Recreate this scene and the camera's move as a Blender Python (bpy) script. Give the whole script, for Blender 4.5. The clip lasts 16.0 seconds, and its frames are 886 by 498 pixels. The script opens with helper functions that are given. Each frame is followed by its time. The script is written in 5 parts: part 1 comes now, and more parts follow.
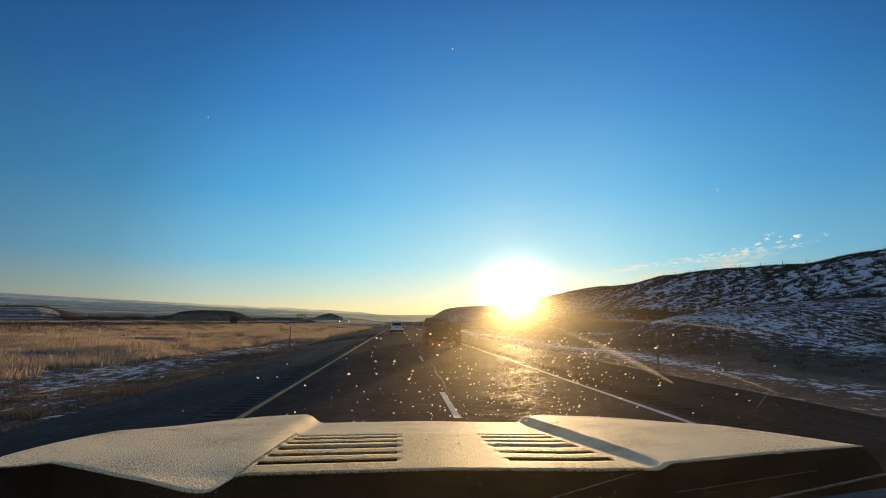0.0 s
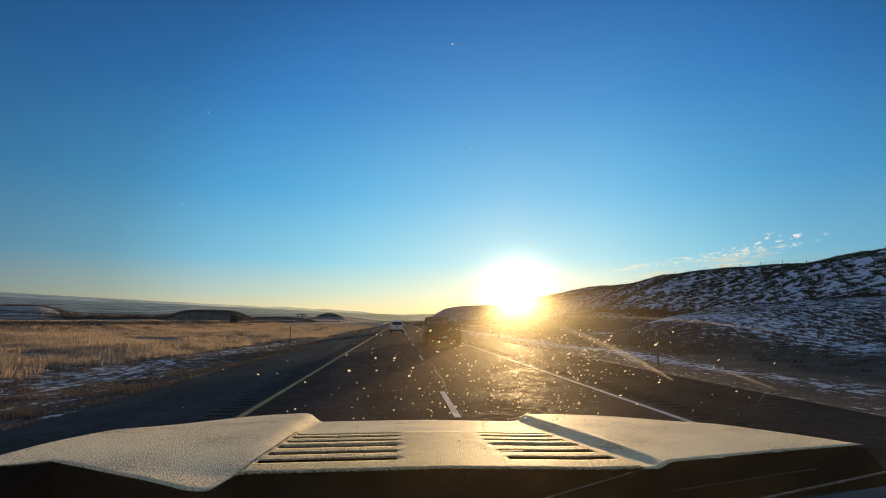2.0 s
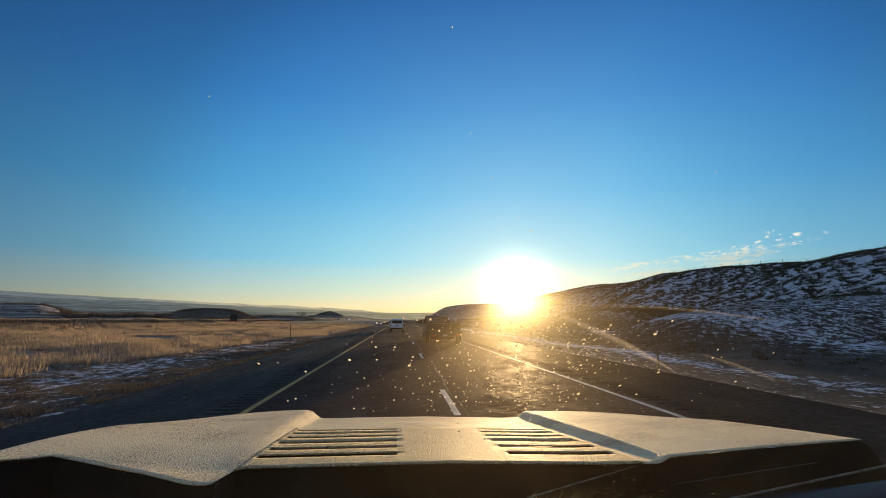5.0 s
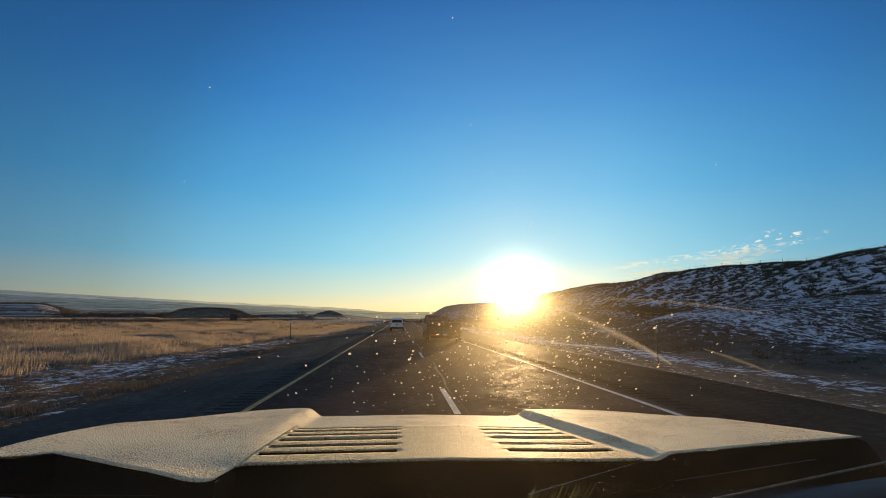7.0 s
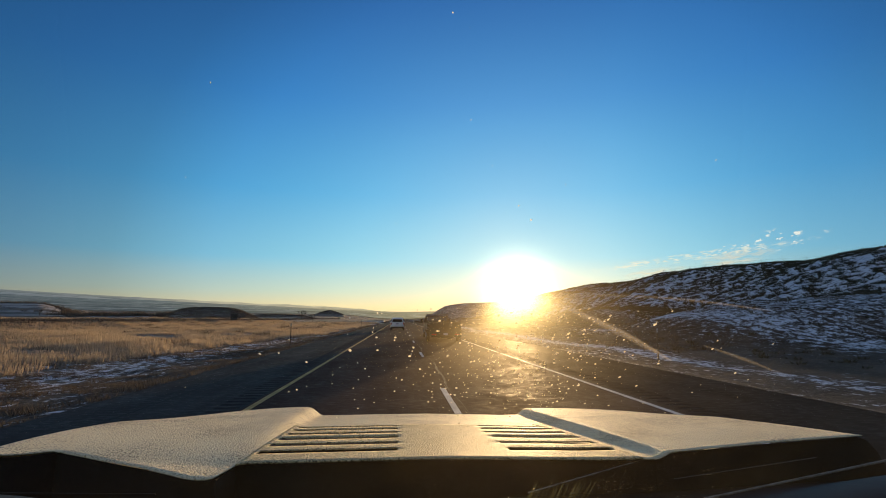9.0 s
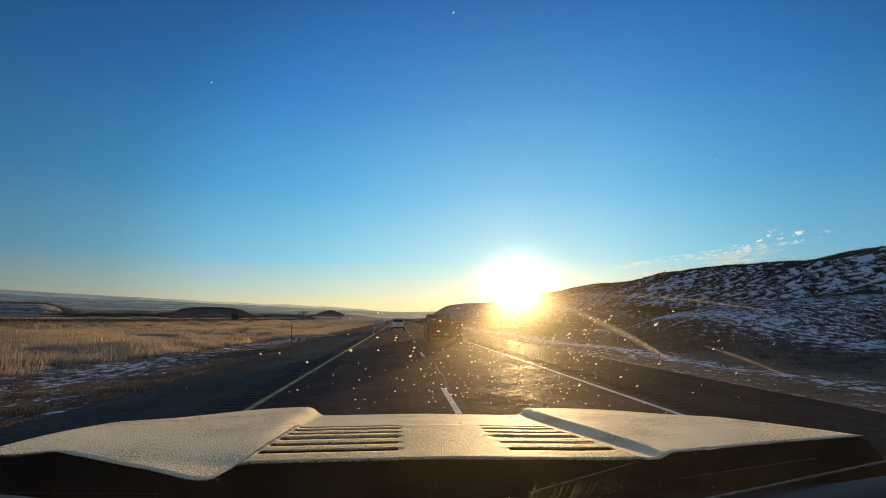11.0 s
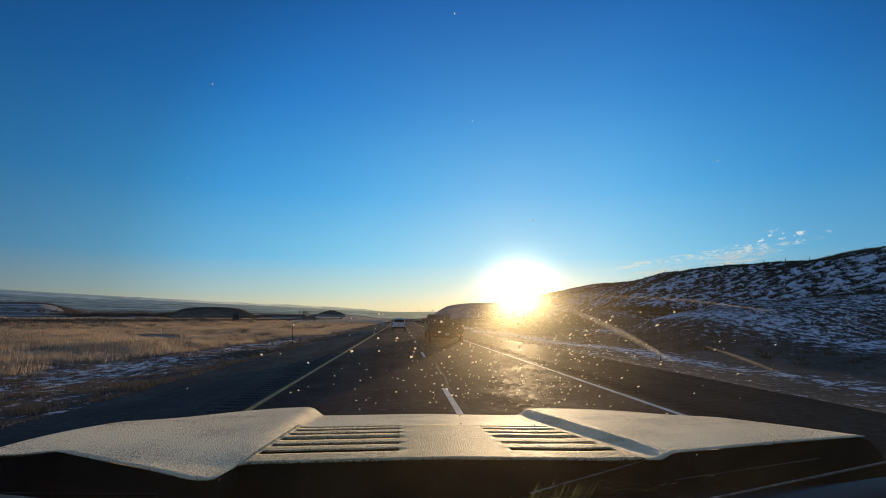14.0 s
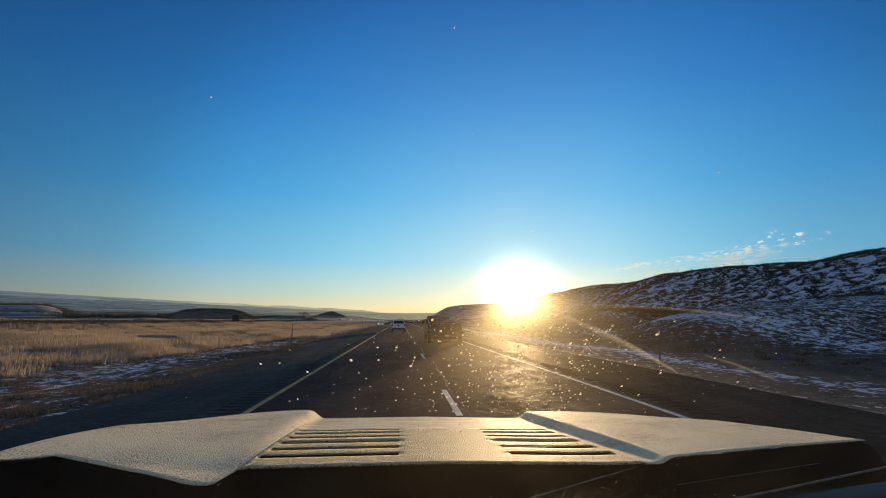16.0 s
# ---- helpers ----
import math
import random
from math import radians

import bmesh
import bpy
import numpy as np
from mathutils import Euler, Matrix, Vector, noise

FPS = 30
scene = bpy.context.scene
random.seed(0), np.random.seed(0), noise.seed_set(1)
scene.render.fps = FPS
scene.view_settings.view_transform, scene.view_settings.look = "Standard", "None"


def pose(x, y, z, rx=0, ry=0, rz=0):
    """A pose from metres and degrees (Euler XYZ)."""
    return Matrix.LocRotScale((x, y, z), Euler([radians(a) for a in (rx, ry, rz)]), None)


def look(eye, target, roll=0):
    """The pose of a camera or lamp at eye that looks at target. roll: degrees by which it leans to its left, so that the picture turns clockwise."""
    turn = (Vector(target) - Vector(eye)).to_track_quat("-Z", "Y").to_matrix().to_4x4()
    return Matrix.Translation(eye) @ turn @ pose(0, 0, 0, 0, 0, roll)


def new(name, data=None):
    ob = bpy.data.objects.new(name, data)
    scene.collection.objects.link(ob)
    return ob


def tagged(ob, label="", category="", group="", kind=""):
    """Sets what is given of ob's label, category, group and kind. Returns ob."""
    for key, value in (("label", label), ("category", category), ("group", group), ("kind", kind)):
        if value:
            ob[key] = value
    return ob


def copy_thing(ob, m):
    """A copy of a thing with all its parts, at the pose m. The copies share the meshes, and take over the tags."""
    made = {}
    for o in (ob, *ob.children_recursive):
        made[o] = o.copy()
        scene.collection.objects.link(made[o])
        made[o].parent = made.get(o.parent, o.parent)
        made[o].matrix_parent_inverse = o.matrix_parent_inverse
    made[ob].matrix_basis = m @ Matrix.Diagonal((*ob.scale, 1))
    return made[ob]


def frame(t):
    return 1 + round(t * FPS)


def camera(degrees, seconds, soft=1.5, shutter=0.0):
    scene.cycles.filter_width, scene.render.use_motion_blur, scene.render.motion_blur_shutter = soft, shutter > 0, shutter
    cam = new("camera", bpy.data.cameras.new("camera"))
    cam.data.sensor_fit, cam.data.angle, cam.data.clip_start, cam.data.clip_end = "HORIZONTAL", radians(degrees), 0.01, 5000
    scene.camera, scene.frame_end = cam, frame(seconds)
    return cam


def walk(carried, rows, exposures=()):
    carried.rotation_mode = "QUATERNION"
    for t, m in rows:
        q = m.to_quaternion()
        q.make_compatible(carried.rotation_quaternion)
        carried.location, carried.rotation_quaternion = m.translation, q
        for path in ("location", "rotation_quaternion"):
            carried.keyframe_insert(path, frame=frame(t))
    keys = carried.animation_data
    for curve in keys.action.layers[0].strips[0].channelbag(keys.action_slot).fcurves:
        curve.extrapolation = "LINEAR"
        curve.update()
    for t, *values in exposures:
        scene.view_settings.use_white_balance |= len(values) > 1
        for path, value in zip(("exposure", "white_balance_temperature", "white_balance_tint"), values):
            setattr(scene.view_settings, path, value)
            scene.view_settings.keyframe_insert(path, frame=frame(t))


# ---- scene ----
# ---- camera and walk ----
# The place is the frozen moment round the moving car: bonnet, road, traffic and land stand still,
# and the camera rides on its mount behind the windscreen.
cam = camera(85.4, 16.0, soft=0.7)
ROWS = (
    # seconds, x, y, z, pitch, roll, yaw
    (0.0, 0.0, 0.0, 1.612, 8.65, 0.0, -5.2),
    (1.5, 0.0, 0.0, 1.611, 8.60, 0.0, -5.2),
    (3.5, 0.0, 0.0, 1.607, 8.48, 0.0, -5.2),
    (6.5, 0.0, 0.0, 1.601, 8.33, 0.0, -5.2),
    (9.0, 0.0, 0.0, 1.598, 8.26, 0.0, -5.15),
    (12.5, 0.0, 0.0, 1.598, 8.28, 0.0, -5.0),
    (14.5, 0.0, 0.0, 1.599, 8.28, 0.0, -4.95),
    (16.0, 0.0, 0.0, 1.604, 8.42, 0.0, -5.0),
)
walk(cam, [(t, pose(x, y, z, 90 + p, r, w)) for t, x, y, z, p, r, w in ROWS],
     exposures=((0.0, 0.0, 6500, 10), (9.0, 0.0, 6500, 10), (11.8, -0.05, 6400, 10), (13.0, -0.22, 5600, 10),
                (15.3, -0.22, 5600, 10), (16.0, -0.12, 6000, 10)))

# ---- world and sun ----
SUN_EL, SUN_AZ = radians(2.83), radians(13.9)          # azimuth from +y towards +x
SUN_DIR = Vector((math.sin(SUN_AZ) * math.cos(SUN_EL), math.cos(SUN_AZ) * math.cos(SUN_EL), math.sin(SUN_EL)))

sun = new("sun", bpy.data.lights.new("sun", "SUN"))
sun.data.energy, sun.data.angle, sun.data.color = 5.0, radians(1.2), (1.0, 0.64, 0.30)
sun.matrix_world = look(SUN_DIR * 50, (0, 0, 0))


class Nodes:
    """Short hand for a node tree."""

    def __init__(self, tree):
        self.tree = tree

    def add(self, kind, inputs=None, **props):
        n = self.tree.nodes.new(kind)
        for k, v in props.items():
            setattr(n, k, v)
        for k, v in (inputs or {}).items():
            self.put(n, k, v)
        return n

    def put(self, n, k, v):
        if isinstance(v, bpy.types.NodeSocket):
            self.tree.links.new(v, n.inputs[k])
        elif isinstance(v, bpy.types.Node):
            self.tree.links.new(v.outputs[0], n.inputs[k])
        else:
            n.inputs[k].default_value = v

    def math(self, op, a, b=0.0, c=0.0, clamp=False):
        return self.add("ShaderNodeMath", {0: a, 1: b, 2: c}, operation=op, use_clamp=clamp)

    def ramp(self, fac, stops, mode="LINEAR"):
        n = self.add("ShaderNodeValToRGB", {0: fac})
        n.color_ramp.interpolation = mode
        e = n.color_ramp.elements
        while len(e) < len(stops):
            e.new(0.5)
        for el, (p, c) in zip(e, stops):
            el.position, el.color = p, (*c, 1) if len(c) == 3 else c
        return n

    def mix(self, fac, a, b, blend="MIX"):
        n = self.add("ShaderNodeMix", data_type="RGBA", blend_type=blend)
        for k, v in ((0, fac), (6, a), (7, b)):
            if isinstance(v, tuple) and len(v) == 3:
                v = (*v, 1)
            self.put(n, k, v)
        return n.outputs[2]

    def noise(self, vec, scale, detail=4.0, rough=0.55, out=0):
        n = self.add("ShaderNodeTexNoise", {"Vector": vec, "Scale": scale, "Detail": detail, "Roughness": rough})
        return n.outputs[out]


def build_world():
    w = bpy.data.worlds.new("sky")
    scene.world = w
    w.use_nodes = True
    n = Nodes(w.node_tree)
    w.node_tree.nodes.clear()
    sky = n.add("ShaderNodeTexSky", sky_type="NISHITA", sun_disc=False, sun_elevation=SUN_EL, sun_rotation=SUN_AZ,
                air_density=1.0, dust_density=1.5, ozone_density=2.0)
    way = n.add("ShaderNodeNewGeometry").outputs["Position"]
    way = n.add("ShaderNodeVectorMath", {0: way}, operation="NORMALIZE").outputs[0]
    z = n.add("ShaderNodeSeparateXYZ", {0: way}).outputs[2]
    # clear winter sky: straw at the horizon to deep blue above
    grad = n.ramp(z, ((0.0, (0.66, 0.50, 0.27)), (0.022, (0.68, 0.58, 0.36)), (0.055, (0.44, 0.56, 0.53)),
                      (0.12, (0.17, 0.47, 0.70)), (0.25, (0.060, 0.335, 0.68)), (0.42, (0.024, 0.205, 0.57)),
                      (0.60, (0.011, 0.115, 0.40)), (1.0, (0.006, 0.06, 0.24))))
    cosine = n.add("ShaderNodeVectorMath", {0: way, 1: tuple(SUN_DIR)}, operation="DOT_PRODUCT").outputs["Value"]
    whole = cosine
    cosine = n.math("MAXIMUM", cosine, 0.0)
    tight = n.math("MULTIPLY", n.math("POWER", cosine, 4000.0), 6.0)
    near = n.math("MULTIPLY", n.math("POWER", cosine, 620.0), 2.6)
    wide = n.math("MULTIPLY", n.math("POWER", cosine, 14.0), 0.17)
    # the sky pales towards the sun
    pale = n.ramp(whole, ((0.0, (0.50, 0.49, 0.50)), (0.40, (0.27, 0.28, 0.29)), (0.52, (0.33, 0.34, 0.345)), (0.63, (0.42, 0.425, 0.435)),
                          (0.72, (0.53, 0.535, 0.515)), (0.82, (0.79, 0.80, 0.76)), (0.94, (1.0, 0.99, 0.86)), (1.0, (1.0, 0.98, 0.84)))).outputs[0]
    pale = n.mix(1.0, pale, (1.26, 1.26, 1.26), "MULTIPLY")
    glow = n.mix(1.0, (1.0, 0.93, 0.72), tight, "MULTIPLY")
    glow2 = n.mix(1.0, (1.0, 0.86, 0.50), near, "MULTIPLY")
    glow3 = n.mix(1.0, (0.50, 0.82, 0.80), wide, "MULTIPLY")
    total = n.mix(1.0, grad.outputs[0], pale, "MULTIPLY")
    total = n.mix(1.0, total, glow, "ADD")
    total = n.mix(1.0, total, glow2, "ADD")
    total = n.mix(1.0, total, glow3, "ADD")
    # deeper blue to the north
    east = n.add("ShaderNodeSeparateXYZ", {0: way}).outputs[0]
    north = n.math("DIVIDE", n.math("SUBTRACT", east, 0.40), 0.28, clamp=True)
    total = n.mix(north, total, n.mix(1.0, total, (0.70, 0.80, 0.86), "MULTIPLY"))
    # the sky opposite the low sun is a pale rose grey
    away = n.math("DIVIDE", n.math("SUBTRACT", 0.25, whole), 0.55, clamp=True)
    total = n.mix(n.math("MULTIPLY", away, 0.8), total, (0.24, 0.275, 0.33))
    # thin wisps of cloud low over the hill: a lit row, loose puffs and two warm streaks under them
    for to, slope, wide, tall, scale, cut, gain, strength, colour in (
            ((0.5305, 0.8402, 0.1124), 0.10, 0.185, 0.0085, (46.0, 190.0), 0.49, 7.0, 0.80, (0.93, 0.84, 0.62)),
            ((0.585, 0.802, 0.122), 0.16, 0.060, 0.014, (95.0, 200.0), 0.57, 11.0, 0.70, (0.95, 0.88, 0.72)),
            ((0.6418, 0.7542, 0.1340), 0.14, 0.075, 0.020, (55.0, 120.0), 0.585, 12.0, 0.95, (0.98, 0.92, 0.78)),
            ((0.4867, 0.8694, 0.0853), 0.10, 0.062, 0.011, (14.0, 70.0), 0.40, 4.0, 0.75, (0.86, 0.68, 0.42)),
            ((0.5971, 0.7950, 0.1075), 0.12, 0.060, 0.013, (16.0, 75.0), 0.40, 4.0, 0.80, (0.88, 0.68, 0.44))):
        to = Vector(to).normalized()
        side = Vector((to.y, -to.x, 0)).normalized()
        up = side.cross(to)
        u = n.add("ShaderNodeVectorMath", {0: way, 1: tuple(side)}, operation="DOT_PRODUCT").outputs["Value"]
        v = n.add("ShaderNodeVectorMath", {0: way, 1: tuple(up)}, operation="DOT_PRODUCT").outputs["Value"]
        v = n.math("SUBTRACT", v, n.math("MULTIPLY", u, slope))
        dist = n.math("ADD", n.math("POWER", n.math("DIVIDE", n.math("ABSOLUTE", u), wide), 2.0), n.math("POWER", n.math("DIVIDE", n.math("ABSOLUTE", v), tall), 2.0))
        mask = n.math("MULTIPLY", n.math("SUBTRACT", 1.0, dist, clamp=True), n.math("GREATER_THAN", cosine, 0.3))
        uv = n.add("ShaderNodeCombineXYZ", {0: n.math("MULTIPLY", u, scale[0]), 1: n.math("MULTIPLY", v, scale[1]), 2: wide * 70})
        puff = n.noise(uv.outputs[0], 1.6, 5.0, 0.6)
        puff = n.math("MULTIPLY", n.math("SUBTRACT", puff, cut, clamp=True), gain, clamp=True)
        cover = n.math("MULTIPLY", n.math("MULTIPLY", puff, n.math("POWER", mask, 0.7)), strength)
        total = n.mix(cover, total, colour)
    back = n.add("ShaderNodeBackground", {"Color": total, "Strength": 1.0})
    back2 = n.add("ShaderNodeBackground", {"Color": sky.outputs[0], "Strength": 0.02})
    both = n.add("ShaderNodeAddShader", {0: back.outputs[0], 1: back2.outputs[0]})
    n.add("ShaderNodeOutputWorld", {"Surface": both.outputs[0]})


build_world()


# ---- materials ----
def material(name, rough=0.8, metallic=0.0, colour=None, spec=0.5):
    """A node material: returns it with its nodes, its Principled node and object-space position."""
    m = bpy.data.materials.new(name)
    m.use_nodes = True
    n = Nodes(m.node_tree)
    p = m.node_tree.nodes["Principled BSDF"]
    p.inputs["Roughness"].default_value = rough
    p.inputs["Metallic"].default_value = metallic
    p.inputs["Specular IOR Level"].default_value = spec
    if colour:
        p.inputs["Base Color"].default_value = (*colour, 1)
    at = n.add("ShaderNodeTexCoord").outputs["Object"]
    return m, n, p, at


def bump(n, p, height, strength, distance):
    b = n.add("ShaderNodeBump", {"Height": height, "Strength": strength, "Distance": distance})
    n.put(p, "Normal", b.outputs[0])


def two_tone(name, dark, light, scale, fine, rough=0.8, spec=0.5, strength=0.4, distance=0.01, metallic=0.0):
    """Two scales of variation between two colours, and a fine relief."""
    m, n, p, at = material(name, rough, metallic, None, spec)
    a = n.noise(at, scale, 5.0)
    b = n.noise(at, fine, 3.0)
    f = n.math("ADD", n.math("MULTIPLY", a, 0.65), n.math("MULTIPLY", b, 0.35))
    r = n.ramp(f, ((0.34, dark), (0.66, light)))
    n.put(p, "Base Color", r.outputs[0])
    bump(n, p, b, strength, distance)
    return m


def asphalt(name, dark, light, rough, icy):
    """Worn asphalt, with streaks along the wheel tracks and thin glossy frost patches."""
    m, n, p, at = material(name, rough, spec=0.1)
    sep = n.add("ShaderNodeSeparateXYZ", {0: at})
    stretched = n.add("ShaderNodeCombineXYZ", {0: sep.outputs[0], 1: n.math("MULTIPLY", sep.outputs[1], 0.06), 2: 0.0})
    streak = n.noise(stretched.outputs[0], 1.1, 5.0)
    patch = n.noise(at, 0.25, 4.0)
    grain = n.noise(at, 55.0, 2.0)
    f = n.math("ADD", n.math("MULTIPLY", streak, 0.45), n.math("ADD", n.math("MULTIPLY", patch, 0.3), n.math("MULTIPLY", grain, 0.25)))
    r = n.ramp(f, ((0.36, dark), (0.64, light)))
    n.put(p, "Base Color", r.outputs[0])
    short = n.add("ShaderNodeCombineXYZ", {0: n.math("MULTIPLY", sep.outputs[0], 0.55), 1: sep.outputs[1], 2: 4.0})
    frost = n.math("ADD", n.math("MULTIPLY", n.noise(short.outputs[0], 9.0, 4.0, 0.7), 0.75), n.math("MULTIPLY", n.noise(at, 0.8, 3.0), 0.25))
    gloss = n.ramp(frost, ((0.44, (0.10, 0.10, 0.10)), (0.60, (1, 1, 1))))
    n.put(p, "Specular IOR Level", n.math("ADD", n.math("MULTIPLY", gloss, icy), 0.0))
    n.put(p, "Roughness", n.math("SUBTRACT", rough, n.math("MULTIPLY", gloss, 0.42)))
    bump(n, p, grain, 0.5, 0.006)
    return m


def ground_material():
    """Dry straw, bare earth and thin snow in patches."""
    m, n, p, at = material("winter_ground", 0.95, spec=0.2)
    sep = n.add("ShaderNodeSeparateXYZ", {0: at})
    big = n.noise(at, 0.02, 4.0)
    mid = n.noise(at, 0.35, 5.0)
    fine = n.noise(at, 6.0, 4.0)
    earth = n.ramp(n.math("ADD", n.math("MULTIPLY", mid, 0.6), n.math("MULTIPLY", fine, 0.4)),
                   ((0.36, (0.040, 0.031, 0.023)), (0.52, (0.082, 0.064, 0.046)), (0.68, (0.155, 0.122, 0.088))))
    along = n.add("ShaderNodeCombineXYZ", {0: sep.outputs[0], 1: n.math("MULTIPLY", sep.outputs[1], 0.45), 2: 0.0})
    drift = n.noise(along.outputs[0], 2.3, 6.0, 0.74)
    # snow caught on narrow terraces between the brush
    terrace = n.add("ShaderNodeCombineXYZ", {0: sep.outputs[0], 1: n.math("MULTIPLY", sep.outputs[1], 1.6), 2: n.math("MULTIPLY", sep.outputs[2], 0.6)})
    speck = n.add("ShaderNodeMath", {0: n.math("MULTIPLY", n.noise(terrace.outputs[0], 1.15, 3.0, 0.60), 1.15), 1: n.math("MULTIPLY", n.noise(at, 0.10, 3.0), 0.08), 2: 0.0}, operation="ADD")
    speck = n.math("SUBTRACT", speck, 0.020)
    uphill = n.math("DIVIDE", n.math("SUBTRACT", sep.outputs[0], 40.0), 14.0, clamp=True)
    drift = n.math("ADD", n.math("MULTIPLY", drift, n.math("SUBTRACT", 1.0, uphill)), n.math("MULTIPLY", speck, uphill))
    s = n.math("ADD", drift, n.math("MULTIPLY", n.math("SUBTRACT", big, 0.5), n.math("SUBTRACT", 0.5, n.math("MULTIPLY", uphill, 0.36))))
    s = n.math("ADD", s, n.math("MULTIPLY", n.math("SUBTRACT", fine, 0.5), 0.34))
    # more snow lies on the hill side of the road
    hillside = n.math("MULTIPLY", n.math("DIVIDE", n.math("SUBTRACT", sep.outputs[0], 40.0), 30.0, clamp=True), 0.038)
    s = n.math("ADD", s, hillside)
    kerb = n.math("SUBTRACT", 1.0, n.math("ABSOLUTE", n.math("DIVIDE", n.math("SUBTRACT", sep.outputs[0], 14.2), 1.5)), clamp=True)
    s = n.math("ADD", s, n.math("MULTIPLY", kerb, 0.13))
    strip_far = n.math("SUBTRACT", 1.0, n.math("ABSOLUTE", n.math("DIVIDE", n.math("SUBTRACT", sep.outputs[0], 28.0), 3.2)), clamp=True)
    s = n.math("ADD", s, n.math("MULTIPLY", strip_far, 0.05))
    # bare between the bands
    bare = n.math("MULTIPLY", n.math("DIVIDE", n.math("SUBTRACT", sep.outputs[0], 15.5), 2.0, clamp=True), n.math("DIVIDE", n.math("SUBTRACT", 46.0, sep.outputs[0]), 8.0, clamp=True))
    spur = n.math("MULTIPLY", n.math("DIVIDE", n.math("SUBTRACT", 82.0, sep.outputs[1]), 18.0, clamp=True), n.math("DIVIDE", n.math("SUBTRACT", sep.outputs[0], 22.0), 6.0, clamp=True))
    s = n.math("SUBTRACT", s, n.math("MULTIPLY", bare, n.math("SUBTRACT", 0.075, n.math("MULTIPLY", spur, 0.135))))
    near_snow = n.math("MULTIPLY", n.math("DIVIDE", n.math("SUBTRACT", 175.0, sep.outputs[1]), 60.0, clamp=True), n.math("DIVIDE", n.math("SUBTRACT", sep.outputs[0], 56.0), 12.0, clamp=True))
    s = n.math("ADD", s, n.math("SUBTRACT", n.math("MULTIPLY", near_snow, 0.045), n.math("MULTIPLY", uphill, -0.018)))
    verge = n.math("SUBTRACT", 1.0, n.math("ABSOLUTE", n.math("DIVIDE", n.math("ADD", sep.outputs[0], 12.2), 3.6)), clamp=True)
    s = n.math("ADD", s, n.math("MULTIPLY", verge, 0.116))
    s = n.math("SUBTRACT", s, n.math("MULTIPLY", n.math("DIVIDE", n.math("SUBTRACT", -16.0, sep.outputs[0]), 20.0, clamp=True), 0.06))
    # the far hill is swept bare
    s = n.math("SUBTRACT", s, n.math("MULTIPLY", n.math("DIVIDE", n.math("SUBTRACT", sep.outputs[1], 400.0), 200.0, clamp=True), 0.14))
    snow = n.ramp(s, ((0.545, (0, 0, 0)), (0.635, (1, 1, 1))))
    gravel = n.ramp(n.math("ADD", n.math("MULTIPLY", mid, 0.4), n.math("MULTIPLY", fine, 0.6)), ((0.38, (0.030, 0.026, 0.022)), (0.62, (0.105, 0.088, 0.070))))
    side = n.math("ABSOLUTE", n.math("SUBTRACT", sep.outputs[0], 1.2))
    roadside = n.math("SUBTRACT", 1.0, n.math("DIVIDE", n.math("SUBTRACT", n.math("ADD", side, n.math("MULTIPLY", mid, 5.0)), 13.0), 4.0, clamp=True))
    stubble = n.ramp(n.math("ADD", n.math("MULTIPLY", mid, 0.6), n.math("MULTIPLY", fine, 0.4)), ((0.36, (0.15, 0.12, 0.092)), (0.66, (0.44, 0.36, 0.285))))
    median = n.math("MULTIPLY", n.math("DIVIDE", n.math("SUBTRACT", -12.0, sep.outputs[0]), 4.0, clamp=True), 0.8)
    base = n.mix(roadside, n.mix(median, earth.outputs[0], stubble.outputs[0]), gravel.outputs[0])
    col = n.mix(snow.outputs[0], base, (0.70, 0.74, 0.80))
    n.put(p, "Base Color", col)
    bump(n, p, n.math("ADD", fine, n.math("MULTIPLY", drift, 1.5)), 0.9, 0.12)
    return m


def hood_paint():
    """White paint under a skin of frozen dew: fine beads, with sunlit gold painted into the colour."""
    m, n, p, at = material("sun_gilded_frosted_paint", 0.38, spec=0.10)
    bead = n.add("ShaderNodeTexVoronoi", {"Vector": at, "Scale": 240.0}).outputs["Distance"]
    fine = n.noise(at, 260.0, 2.0, 0.7)
    mid = n.noise(at, 26.0, 4.0)
    dirt = n.noise(at, 4.0, 5.0)
    # the paint is white; warm sunlight and bead glints are put into these tones
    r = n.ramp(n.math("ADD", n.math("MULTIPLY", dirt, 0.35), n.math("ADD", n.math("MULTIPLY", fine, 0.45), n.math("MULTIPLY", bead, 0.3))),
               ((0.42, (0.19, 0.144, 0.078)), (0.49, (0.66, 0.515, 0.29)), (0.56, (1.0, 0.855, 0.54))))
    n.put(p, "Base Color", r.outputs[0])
    n.put(p, "Roughness", n.math("ADD", n.math("MULTIPLY", mid, 0.16), 0.56))
    h = n.math("ADD", n.math("MULTIPLY", bead, 0.8), n.math("ADD", n.math("MULTIPLY", fine, 0.7), n.math("MULTIPLY", mid, 0.15)))
    bump(n, p, h, 1.0, 0.0022)
    return m


